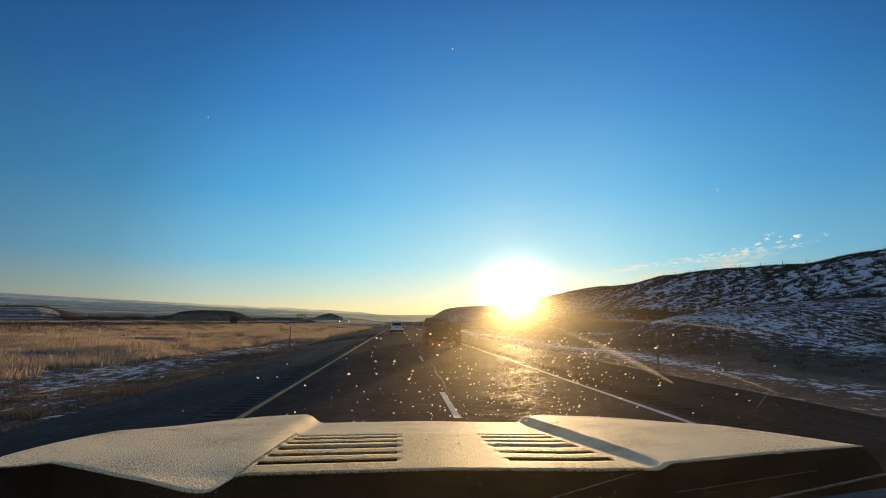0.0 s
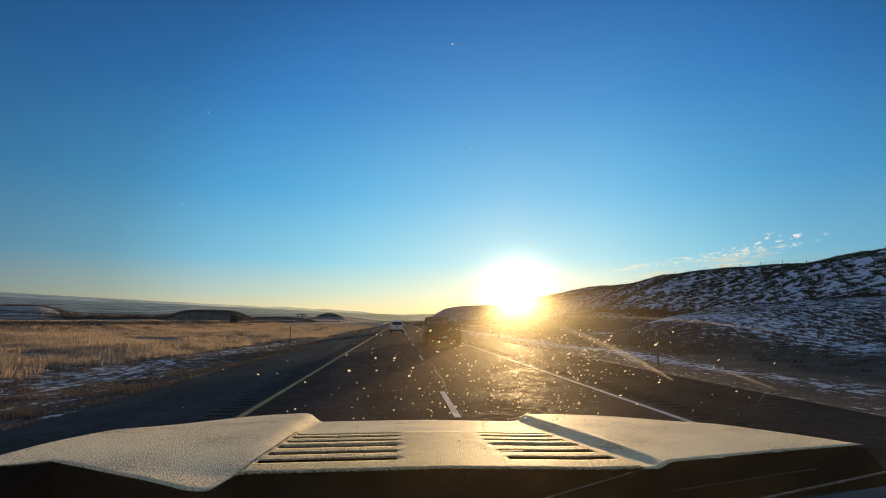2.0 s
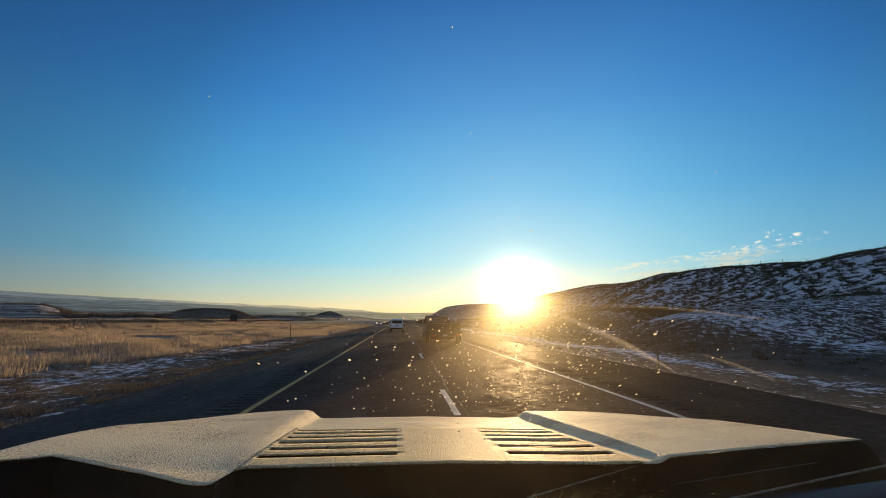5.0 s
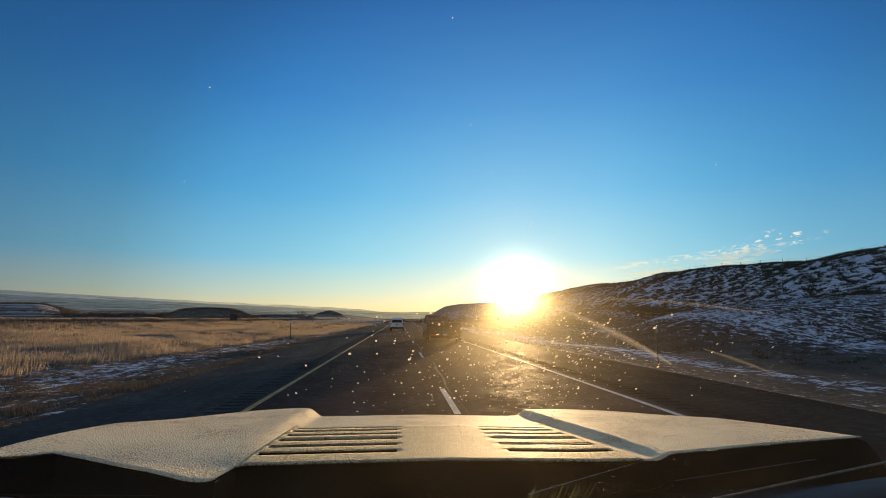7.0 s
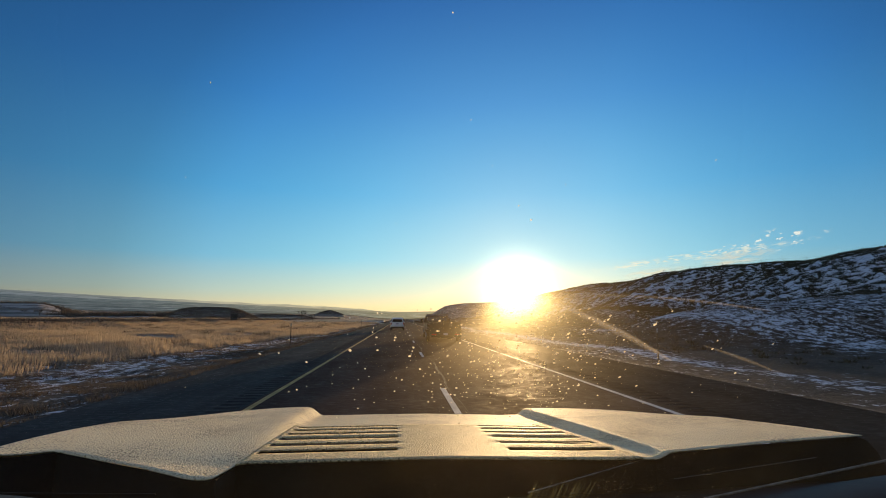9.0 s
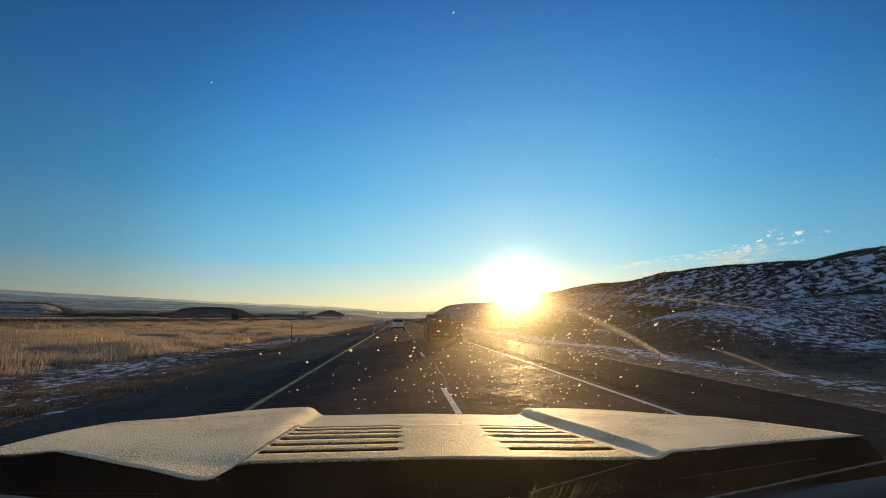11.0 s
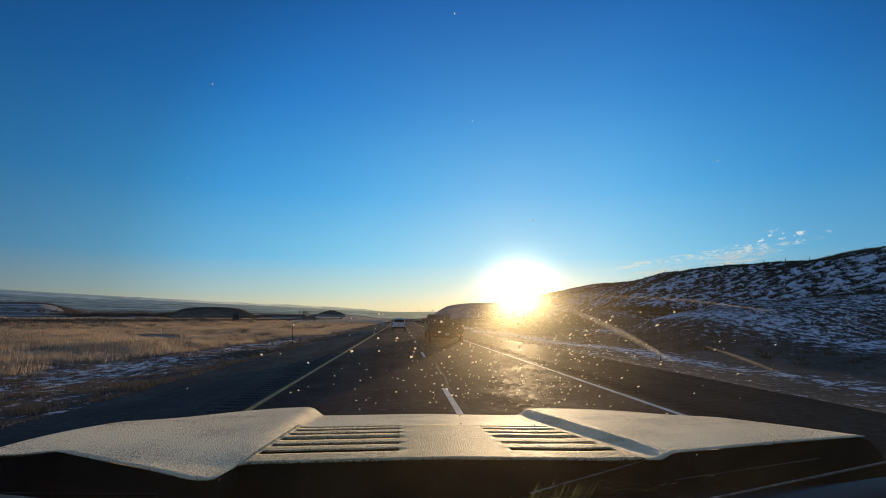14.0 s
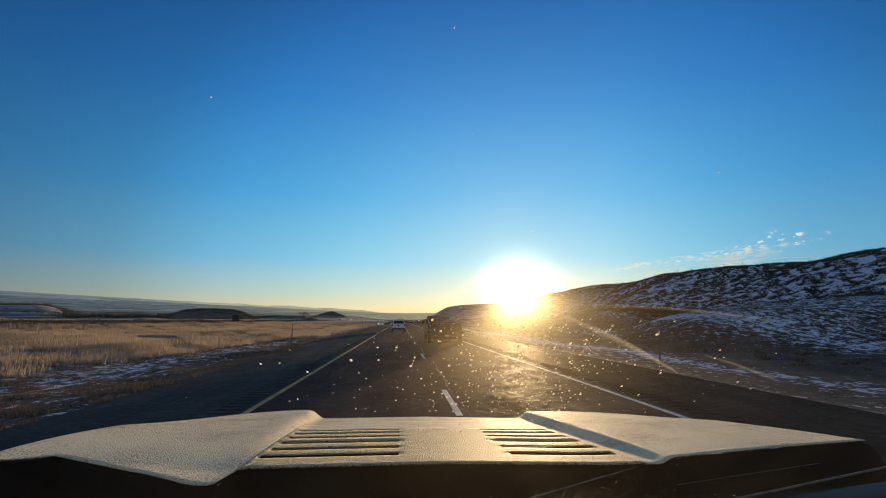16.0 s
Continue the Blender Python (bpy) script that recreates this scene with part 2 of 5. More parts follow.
def panel_coat():
    """Charcoal textured coating, rimed: golden sun glitter is painted into its grain."""
    m, n, p, at = material("sun_glitter_charcoal_coat", 0.45, spec=0.10)
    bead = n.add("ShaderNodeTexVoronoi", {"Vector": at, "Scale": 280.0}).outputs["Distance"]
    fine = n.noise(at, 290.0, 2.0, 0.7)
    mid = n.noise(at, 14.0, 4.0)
    # gold grain tones imitate rime sparkling in the sun; the coat itself is charcoal
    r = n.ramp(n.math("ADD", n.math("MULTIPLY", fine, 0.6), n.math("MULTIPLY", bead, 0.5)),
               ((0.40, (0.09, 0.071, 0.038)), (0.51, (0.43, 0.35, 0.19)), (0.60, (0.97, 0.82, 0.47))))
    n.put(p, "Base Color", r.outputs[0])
    n.put(p, "Roughness", n.math("ADD", n.math("MULTIPLY", mid, 0.16), 0.56))
    bump(n, p, n.math("ADD", n.math("MULTIPLY", bead, 0.8), fine), 1.0, 0.0028)
    return m


def far_land_material():
    """Distant farmland in long bands, the valley's plain backdrop, with haze painted into emission."""
    m, n, p, at = material("hazy_far_land", 1.0, spec=0.0)
    sep = n.add("ShaderNodeSeparateXYZ", {0: at})
    flat = n.add("ShaderNodeCombineXYZ", {0: n.math("MULTIPLY", sep.outputs[0], 0.42), 1: sep.outputs[1], 2: 0.0})
    band = n.noise(flat.outputs[0], 0.016, 8.0, 0.80)
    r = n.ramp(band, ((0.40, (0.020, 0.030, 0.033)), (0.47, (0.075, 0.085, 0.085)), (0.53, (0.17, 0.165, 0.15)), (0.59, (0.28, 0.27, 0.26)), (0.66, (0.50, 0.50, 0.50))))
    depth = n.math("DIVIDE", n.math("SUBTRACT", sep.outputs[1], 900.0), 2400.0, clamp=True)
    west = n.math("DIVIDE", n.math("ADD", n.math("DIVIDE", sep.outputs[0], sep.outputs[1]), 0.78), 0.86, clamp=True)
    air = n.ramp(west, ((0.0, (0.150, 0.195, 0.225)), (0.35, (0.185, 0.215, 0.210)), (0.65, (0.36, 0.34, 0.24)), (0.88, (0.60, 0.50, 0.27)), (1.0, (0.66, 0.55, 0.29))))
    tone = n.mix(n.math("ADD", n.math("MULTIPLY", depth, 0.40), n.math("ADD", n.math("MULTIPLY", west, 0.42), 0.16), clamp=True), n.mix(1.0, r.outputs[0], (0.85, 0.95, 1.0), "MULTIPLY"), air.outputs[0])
    # the last ridge's haze colour is blended into the sky tone
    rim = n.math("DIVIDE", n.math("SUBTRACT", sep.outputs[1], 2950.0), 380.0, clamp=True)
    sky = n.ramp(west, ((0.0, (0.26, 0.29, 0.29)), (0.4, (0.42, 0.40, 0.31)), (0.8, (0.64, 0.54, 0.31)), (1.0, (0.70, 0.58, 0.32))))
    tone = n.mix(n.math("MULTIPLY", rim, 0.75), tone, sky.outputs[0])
    # haze glows as emission, stronger with distance and towards the sun
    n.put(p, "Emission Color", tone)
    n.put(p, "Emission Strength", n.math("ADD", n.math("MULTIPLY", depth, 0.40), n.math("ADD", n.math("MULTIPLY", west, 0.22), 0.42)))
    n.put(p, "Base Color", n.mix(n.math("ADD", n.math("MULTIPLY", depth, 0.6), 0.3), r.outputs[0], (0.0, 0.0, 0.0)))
    return m


def mist_material():
    """Bank of mist far down the valley; its backlit glow is put into emission."""
    m, n, p, at = material("glowing_mist", 1.0, spec=0.0)
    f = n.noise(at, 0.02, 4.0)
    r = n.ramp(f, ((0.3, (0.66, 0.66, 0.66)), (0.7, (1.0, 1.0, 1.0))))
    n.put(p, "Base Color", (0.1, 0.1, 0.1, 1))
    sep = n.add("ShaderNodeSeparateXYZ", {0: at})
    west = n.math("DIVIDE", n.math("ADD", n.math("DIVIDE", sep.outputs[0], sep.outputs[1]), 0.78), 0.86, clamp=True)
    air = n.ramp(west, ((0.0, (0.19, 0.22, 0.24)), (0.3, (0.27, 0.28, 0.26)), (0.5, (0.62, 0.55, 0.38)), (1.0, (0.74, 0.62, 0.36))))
    # emission imitates low sunlight in the mist, brighter towards the sun side
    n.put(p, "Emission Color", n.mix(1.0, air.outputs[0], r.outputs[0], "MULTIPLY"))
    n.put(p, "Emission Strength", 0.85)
    return m


def smear_material(name, colour, cover):
    """A thin film on the pane, for salt, splashes and imitated reflections: mostly clear, it scatters the sun."""
    m = bpy.data.materials.new(name)
    m.use_nodes = True
    n = Nodes(m.node_tree)
    out = m.node_tree.nodes["Material Output"]
    m.node_tree.nodes.remove(m.node_tree.nodes["Principled BSDF"])
    at = n.add("ShaderNodeTexCoord").outputs["Object"]
    grain = n.noise(at, 420.0, 3.0, 0.7)
    clear = n.add("ShaderNodeBsdfTransparent")
    film = n.add("ShaderNodeBsdfTranslucent", {"Color": (*colour, 1)})
    amount = n.math("MULTIPLY", n.math("SUBTRACT", grain, 0.22, clamp=True), cover * 3.4, clamp=True)
    n.put(out, "Surface", n.add("ShaderNodeMixShader", {0: amount, 1: clear.outputs[0], 2: film.outputs[0]}).outputs[0])
    return m


def leaf_material(name, dark, light, rough=0.8, glow=0.35):
    """Thin dry blades: colour by island, light passing through."""
    m, n, p, at = material(name, rough, spec=0.15)
    rnd = n.add("ShaderNodeNewGeometry").outputs["Random Per Island"]
    patch = n.noise(at, 0.15, 3.0)
    f = n.math("ADD", n.math("MULTIPLY", rnd, 0.6), n.math("MULTIPLY", patch, 0.4))
    r = n.ramp(f, ((0.2, dark), (0.8, light)))
    n.put(p, "Base Color", r.outputs[0])
    t = n.add("ShaderNodeBsdfTranslucent", {"Color": r.outputs[0]})
    out = m.node_tree.nodes["Material Output"]
    mixed = n.add("ShaderNodeMixShader", {0: glow, 1: p.outputs[0], 2: t.outputs[0]})
    n.put(out, "Surface", mixed.outputs[0])
    return m


def glass_material():
    m = bpy.data.materials.new("windscreen_glass")
    m.use_nodes = True
    n = Nodes(m.node_tree)
    out = m.node_tree.nodes["Material Output"]
    m.node_tree.nodes.remove(m.node_tree.nodes["Principled BSDF"])
    clear = n.add("ShaderNodeBsdfTransparent", {"Color": (0.97, 0.985, 0.98, 1)})
    gloss = n.add("ShaderNodeBsdfGlossy", {"Roughness": 0.02})
    # a film of road salt scatters the sun that comes through the pane
    at = n.add("ShaderNodeTexCoord").outputs["Object"]
    smear = n.noise(at, 9.0, 5.0)
    forward = n.add("ShaderNodeBsdfRefraction", {"IOR": 0.84, "Roughness": 1.0, "Color": (1.0, 0.84, 0.52, 1)})
    spread = n.add("ShaderNodeBsdfTranslucent", {"Color": (0.9, 0.85, 0.78, 1)})
    film = n.add("ShaderNodeMixShader", {0: 0.22, 1: forward.outputs[0], 2: spread.outputs[0]})
    dusty = n.add("ShaderNodeMixShader", {0: n.math("MULTIPLY", smear, 0.0102), 1: clear.outputs[0], 2: film.outputs[0]})
    # fine dust throws a narrow glare round the sun
    halo = n.add("ShaderNodeBsdfRefraction", {"IOR": 0.945, "Roughness": 1.0, "Color": (0.96, 1.0, 0.80, 1)})
    dusty = n.add("ShaderNodeMixShader", {0: n.math("MULTIPLY", smear, 0.0125), 1: dusty.outputs[0], 2: halo.outputs[0]})
    n.put(out, "Surface", n.add("ShaderNodeMixShader", {0: 0.02, 1: dusty.outputs[0], 2: gloss.outputs[0]}).outputs[0])
    return m


def plain_glass():
    m = bpy.data.materials.new("tinted_side_glass")
    m.use_nodes = True
    n = Nodes(m.node_tree)
    out = m.node_tree.nodes["Material Output"]
    m.node_tree.nodes.remove(m.node_tree.nodes["Principled BSDF"])
    clear = n.add("ShaderNodeBsdfTransparent", {"Color": (0.35, 0.37, 0.37, 1)})
    gloss = n.add("ShaderNodeBsdfGlossy", {"Roughness": 0.03})
    n.put(out, "Surface", n.add("ShaderNodeMixShader", {0: 0.08, 1: clear.outputs[0], 2: gloss.outputs[0]}).outputs[0])
    return m


ROAD = asphalt("red_brown_asphalt", (0.050, 0.034, 0.028), (0.105, 0.073, 0.060), 0.95, 0.0058)
SHOULDER = asphalt("grey_asphalt", (0.020, 0.020, 0.020), (0.046, 0.043, 0.040), 0.94, 0.004)
# same asphalt as on the right, in a paler tone for the left side
PALE_SHOULDER = asphalt("pale_asphalt", (0.034, 0.035, 0.034), (0.074, 0.073, 0.070), 0.94, 0.010)
GROUND = ground_material()
WHITE_LINE = two_tone("worn_white_line", (0.26, 0.26, 0.25), (0.66, 0.65, 0.63), 1.5, 30.0, 0.7, 0.25)
YELLOW_LINE = two_tone("worn_yellow_line", (0.30, 0.19, 0.06), (0.62, 0.42, 0.16), 1.5, 30.0, 0.8, 0.15)
CONCRETE = two_tone("worn_concrete", (0.085, 0.083, 0.080), (0.17, 0.165, 0.158), 0.7, 20.0, 0.9, 0.1)
SALT = two_tone("dried_salt", (0.055, 0.040, 0.033), (0.125, 0.102, 0.086), 2.5, 18.0, 0.8, 0.2)
TAR = two_tone("black_tar", (0.004, 0.004, 0.004), (0.010, 0.010, 0.010), 2.0, 30.0, 0.7, 0.1)
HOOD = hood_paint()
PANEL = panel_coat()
BLACK = two_tone("black_plastic", (0.006, 0.006, 0.007), (0.016, 0.016, 0.017), 8.0, 180.0, 0.7, 0.12, 0.3, 0.001)
COWL = two_tone("satin_black_cowl", (0.010, 0.011, 0.013), (0.022, 0.023, 0.026), 8.0, 160.0, 0.55, 0.12, 0.2, 0.001)
# pale tone puts the sun's glint on wiper and trim into the colour
WIPER = two_tone("sunlit_edge_rubber", (0.10, 0.094, 0.080), (0.38, 0.35, 0.29), 30.0, 200.0, 0.6, 0.3)
# near-black colour stands for the shade below the bonnet slots
VOID = two_tone("slot_shade_black", (0.0008, 0.0008, 0.0008), (0.002, 0.002, 0.002), 10.0, 90.0, 0.9, 0.1)
RUBBER = two_tone("tyre_rubber", (0.010, 0.010, 0.010), (0.024, 0.023, 0.022), 6.0, 60.0, 0.85, 0.3)
GLASS = glass_material()
CABIN_GLASS = plain_glass()
# brown straw with the verge's shade darkened into its colour
VERGE_STRAW = leaf_material("shaded_brown_straw", (0.036, 0.027, 0.021), (0.205, 0.16, 0.115), 0.9, 0.42)
DARK_STRAW = leaf_material("weathered_grass", (0.045, 0.034, 0.025), (0.20, 0.155, 0.112), 0.9, 0.25)
STRAW = leaf_material("dry_grass", (0.235, 0.180, 0.128), (0.53, 0.43, 0.315), 0.85, 0.74)
SAGE = leaf_material("sagebrush", (0.030, 0.030, 0.018), (0.105, 0.095, 0.062), 0.9, 0.15)
TWIGS = leaf_material("bare_twigs", (0.060, 0.048, 0.040), (0.19, 0.150, 0.120), 0.95, 0.2)
BARK = two_tone("bare_bark", (0.05, 0.036, 0.026), (0.13, 0.095, 0.07), 2.0, 20.0, 0.9)
STEEL = two_tone("galvanised_steel", (0.075, 0.072, 0.068), (0.17, 0.165, 0.155), 1.2, 25.0, 0.8, 0.2, 0.2, 0.002, 0.2)
POSTWOOD = two_tone("weathered_post", (0.045, 0.036, 0.028), (0.11, 0.088, 0.068), 3.0, 40.0, 0.9)
TRUCK_PAINT = two_tone("dark_green_paint", (0.012, 0.014, 0.010), (0.030, 0.032, 0.024), 1.5, 20.0, 0.5)
CAR_PAINT = two_tone("white_car_paint", (0.62, 0.63, 0.64), (0.76, 0.76, 0.77), 1.0, 14.0, 0.35)
CAR_GLASS = two_tone("tinted_glass", (0.006, 0.007, 0.008), (0.014, 0.015, 0.016), 1.0, 10.0, 0.25, 0.12, 0.02, 0.001)
RED_LENS = two_tone("red_lens", (0.30, 0.012, 0.008), (0.45, 0.03, 0.02), 4.0, 30.0, 0.2)
CHROME = two_tone("dull_chrome", (0.45, 0.45, 0.46), (0.62, 0.62, 0.63), 3.0, 30.0, 0.25, 0.5, 0.1, 0.001, 1.0)
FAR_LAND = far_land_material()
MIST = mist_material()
FROSTED = leaf_material("snow_dusted_stubble", (0.46, 0.385, 0.33), (0.74, 0.66, 0.60), 1.0, 0.3)
SMEAR = smear_material("wiper_smear", (1.0, 0.92, 0.74), 0.075)
FAINT_SMEAR = smear_material("faint_wiper_smear", (1.0, 0.90, 0.66), 0.032)
# green film strips that stand in for a grassy reflection
STREAK = smear_material("reflection_streak", (0.62, 0.66, 0.34), 0.030)
# shade inside the milled grooves, painted as a darker floor colour
GROOVE = two_tone("shaded_groove_floor", (0.022, 0.022, 0.022), (0.048, 0.046, 0.043), 3.0, 60.0, 0.95, 0.05)
SIGN_BACK = two_tone("dark_sign_board", (0.020, 0.018, 0.016), (0.045, 0.040, 0.036), 0.8, 12.0, 0.7)
SPECK = smear_material("windscreen_grime", (1.0, 0.89, 0.62), 0.92)


# ---- mesh helpers ----
def box(bm, x0, x1, y0, y1, z0, z1):
    v = [bm.verts.new((x, y, z)) for z in (z0, z1) for y in (y0, y1) for x in (x0, x1)]
    for q in ((0, 2, 3, 1), (4, 5, 7, 6), (0, 1, 5, 4), (2, 6, 7, 3), (0, 4, 6, 2), (1, 3, 7, 5)):
        bm.faces.new([v[i] for i in q])
    return v


def prism(bm, outline, x0, x1, inset=0.0):
    """A side outline of (y, z) points drawn out along x; inset narrows the top."""
    top = max(z for _, z in outline)
    low = min(z for _, z in outline)
    rings = []
    for x, sgn in ((x0, 1), (x1, -1)):
        rings.append([bm.verts.new((x + sgn * inset * (z - low) / max(top - low, 1e-6), y, z)) for y, z in outline])
    k = len(outline)
    bm.faces.new(rings[0])
    bm.faces.new(rings[1][::-1])
    for i in range(k):
        j = (i + 1) % k
        bm.faces.new((rings[0][j], rings[0][i], rings[1][i], rings[1][j]))


def rod(bm, a, b, r0, r1, sides=8):
    a, b = Vector(a), Vector(b)
    q = (b - a).to_track_quat("Z", "Y").to_matrix()
    rings = []
    for p, r in ((a, r0), (b, r1)):
        rings.append([bm.verts.new(p + q @ Vector((r * math.cos(2 * math.pi * i / sides), r * math.sin(2 * math.pi * i / sides), 0))) for i in range(sides)])
    for i in range(sides):
        j = (i + 1) % sides
        bm.faces.new((rings[0][i], rings[0][j], rings[1][j], rings[1][i]))
    bm.faces.new(rings[0][::-1])
    bm.faces.new(rings[1])


def part(name, bm, mat, parent=None, label="", smooth=False, bevel=0.0):
    """Links a bmesh as one mesh object, under a thing or a part."""
    bmesh.ops.recalc_face_normals(bm, faces=bm.faces)
    if bevel:
        bmesh.ops.bevel(bm, geom=list(bm.edges), offset=bevel, segments=2, affect="EDGES", clamp_overlap=True)
    me = bpy.data.meshes.new(name)
    bm.to_mesh(me)
    bm.free()
    me.materials.append(mat)
    if smooth:
        for f in me.polygons:
            f.use_smooth = True
    ob = new(name, me)
    if parent:
        ob.parent = parent
    if label:
        tagged(ob, label)
    return ob


def from_arrays(name, verts, faces, mat, parent=None, smooth=False):
    me = bpy.data.meshes.new(name)
    me.from_pydata(verts if isinstance(verts, list) else verts.tolist(), [], faces if isinstance(faces, list) else faces.tolist())
    me.materials.append(mat)
    me.update()
    if smooth:
        me.polygons.foreach_set("use_smooth", [True] * len(me.polygons))
    ob = new(name, me)
    if parent:
        ob.parent = parent
    return ob


def thing(name, at, label, category, group="", turn=0.0):
    e = new(name)
    e.matrix_world = pose(*at, 0, 0, turn)
    return tagged(e, label, category, group)


# ---- the land ----
LEFT_EDGE, YELLOW, DASH, WHITE, RIGHT_EDGE = -5.8, -2.67, 1.02, 4.72, 8.3


def step(a, b, t):
    t = np.clip((t - a) / (b - a), 0, 1)
    return t * t * (3 - 2 * t)


def wave(x, y, s, seed=0.0):
    """Smooth uneven ground, about -1 to 1."""
    return (np.sin(x / s + 1.7 * np.sin(y / (1.3 * s) + seed) + seed) + np.sin(y / (0.8 * s) + 1.3 * np.sin(x / (1.1 * s) + 2 * seed))
            + 0.5 * np.sin((x + y) / (0.43 * s) + seed) + 0.5 * np.sin((x - 0.7 * y) / (0.37 * s) - seed)) / 3.0


def dome(x, y, cx, cy, rx, ry, h):
    d = np.clip(1 - ((x - cx) / rx) ** 2 - ((y - cy) / ry) ** 2, 0, 1)
    return h * d * d * (3 - 2 * d)


def land(x, y):
    """Height of the ground."""
    x, y = np.asarray(x, float), np.asarray(y, float)
    z = np.full(np.broadcast(x, y).shape, -0.10)
    z = z + 0.16 * wave(x, y, 5.0, 0.4) * step(7, 14, np.abs(x - 1)) + 0.05 * wave(x, y, 1.4, 1.1) * step(6.5, 9, np.abs(x - 1))
    # verge falls away from the shoulder, then lifts to the field
    z = z - 0.45 * step(-6.0, -9.0, x) + 0.25 * step(-10, -22, x)
    z = z - 0.35 * step(8.5, 11, x)
    # far land rises to the north, the road keeps to its cutting
    opposite = step(-57, -64, x) * step(-86, -78, x) * step(780, 690, y)
    cutting = np.maximum(step(12, 150, np.abs(x - 1)) * (1 - opposite), step(1150, 1600, y))
    z = z + (34 + 0.057 * np.clip(-x, 0, 4000) + 0.02 * np.clip(x, 0, 3000)) * np.clip((y - 250) / 3050, 0, 1) ** 1.15 * cutting
    # bank of the opposite carriageway
    z = z + 1.75 * step(-50, -62, x) * step(950, 720, y)
    # long ridge beside the road
    along = step(470, 350, y) * step(-260, -60, y)
    crest = np.interp(y, (-260, 60, 97, 108, 128, 150, 168, 190, 260, 335, 470), (15, 17, 15.3, 14.4, 15.6, 17.5, 17.1, 17.3, 18.2, 17.2, 16))
    foot = 54 + 5 * np.sin(y / 31 + 1.0) + 3 * np.sin(y / 13)
    face = step(foot, 110, x + 3 * wave(x, y, 15, 2.0))
    gully = np.abs(np.sin(y / 21.0 + 0.9 * np.sin(x / 17.0) + 0.5)) ** 0.6 - 0.6
    z = z + along * (crest * face + 2.6 * gully * face * (1 - face) * 2 + 0.25 * face * wave(x, y, 6, 0.3) + 2.2 * step(16, 58, x) + 0.7 * wave(x, y, 17, 1.0) * step(20, 50, x))
    # low knoll at the foot of the ridge
    z = z + dome(x, y, 40, 44, 22, 20, 2.6) + dome(x, y, 50, 118, 16, 36, 2.2)
    # the flat-topped hill behind it
    z = z + 22.5 * step(48, 92, x + 6 * wave(x, y, 40, 0.5)) * step(620, 430, x) * step(590, 735, y + 8 * wave(x, y, 30, 1.5)) * step(1200, 950, y)
    # mounds in the fields
    z = z + dome(x, y, -116, 310, 28, 26, 6.4) + dome(x, y, -103, 430, 34, 24, 2.4)
    z = z + 9.4 * np.clip(1.06 - np.sqrt(((x + 106) / 27) ** 2 + ((y - 760) / 27) ** 2 + 0.006), 0, 1)
    # farmed slope far out to the side
    z = z + 13 * step(380, 640, y) * step(0.60, 0.70, -x / np.maximum(y, 1)) * step(1700, 1000, y)
    return z


def spaced(stops):
    """Coordinates with a step that changes by stretches: (from, to, step)."""
    out = []
    for a, b, s in stops:
        out.extend(np.arange(a, b, s).tolist())
    out.append(stops[-1][1])
    return np.array(out)


def grid_faces(nx, ny):
    i, j = np.meshgrid(np.arange(nx - 1), np.arange(ny - 1))
    a = (j * nx + i).ravel()
    return np.stack((a, a + 1, a + nx + 1, a + nx), axis=1)


def build_ground():
    xs = spaced(((-4800, -1200, 120), (-1200, -400, 40), (-400, -140, 8), (-140, -40, 2.5), (-40, -6.5, 0.8), (-6.5, 10, 1.65), (10, 60, 1.0),
                 (60, 180, 3), (180, 700, 16), (700, 4800, 160)))
    ys = spaced(((-260, -20, 20), (-20, 2, 2), (2, 120, 1.2), (120, 260, 2.5), (260, 640, 7), (640, 840, 6), (840, 1300, 22), (1300, 4800, 110)))
    gx, gy = np.meshgrid(xs, ys)
    gz = land(gx, gy)
    v = np.stack((gx.ravel(), gy.ravel(), gz.ravel()), axis=1)
    ob = from_arrays("ground", v, grid_faces(len(xs), len(ys)), GROUND, smooth=True)
    tagged(ob, "rolling winter rangeland with dry straw and thin snow patches", "ground", kind="structure")
    # the hazy valley far beyond, laid over the sheet
    xs = spaced(((-4700, -1200, 100), (-1200, 300, 30), (300, 1500, 120)))
    ys = spaced(((1230, 1500, 30), (1500, 3400, 60), (3400, 4700, 260)))
    gx, gy = np.meshgrid(xs, ys)
    gz = land(gx, gy) + 1.2 + 8.0 * step(1260, 1600, gy) + 5.0 * wave(gx, gy, 210, 0.8) * step(1300, 2200, gy) * step(3400, 3000, gy)
    v = np.stack((gx.ravel(), gy.ravel(), gz.ravel()), axis=1)
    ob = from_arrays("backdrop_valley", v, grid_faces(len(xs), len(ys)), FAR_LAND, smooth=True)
    tagged(ob, "hazy far valley of farmland under a pale sky", "distant land", kind="structure")


def strip(name, x0, x1, y0, y1, z, mat, thick=0.0, parent=None):
    """A long flat band of the road; its bottom edge closed where it has thickness."""
    bm = bmesh.new()
    ys = list(np.linspace(y0, y1, max(2, int((y1 - y0) / 60) + 1)))
    if thick:
        box(bm, x0, x1, y0, y1, z - thick, z)
    else:
        rows = [[bm.verts.new((x, y, z)) for x in (x0, x1)] for y in ys]
        for a, b in zip(rows, rows[1:]):
            bm.faces.new((a[0], a[1], b[1], b[0]))
    return part(name, bm, mat, parent)


ROAD_END = 1250


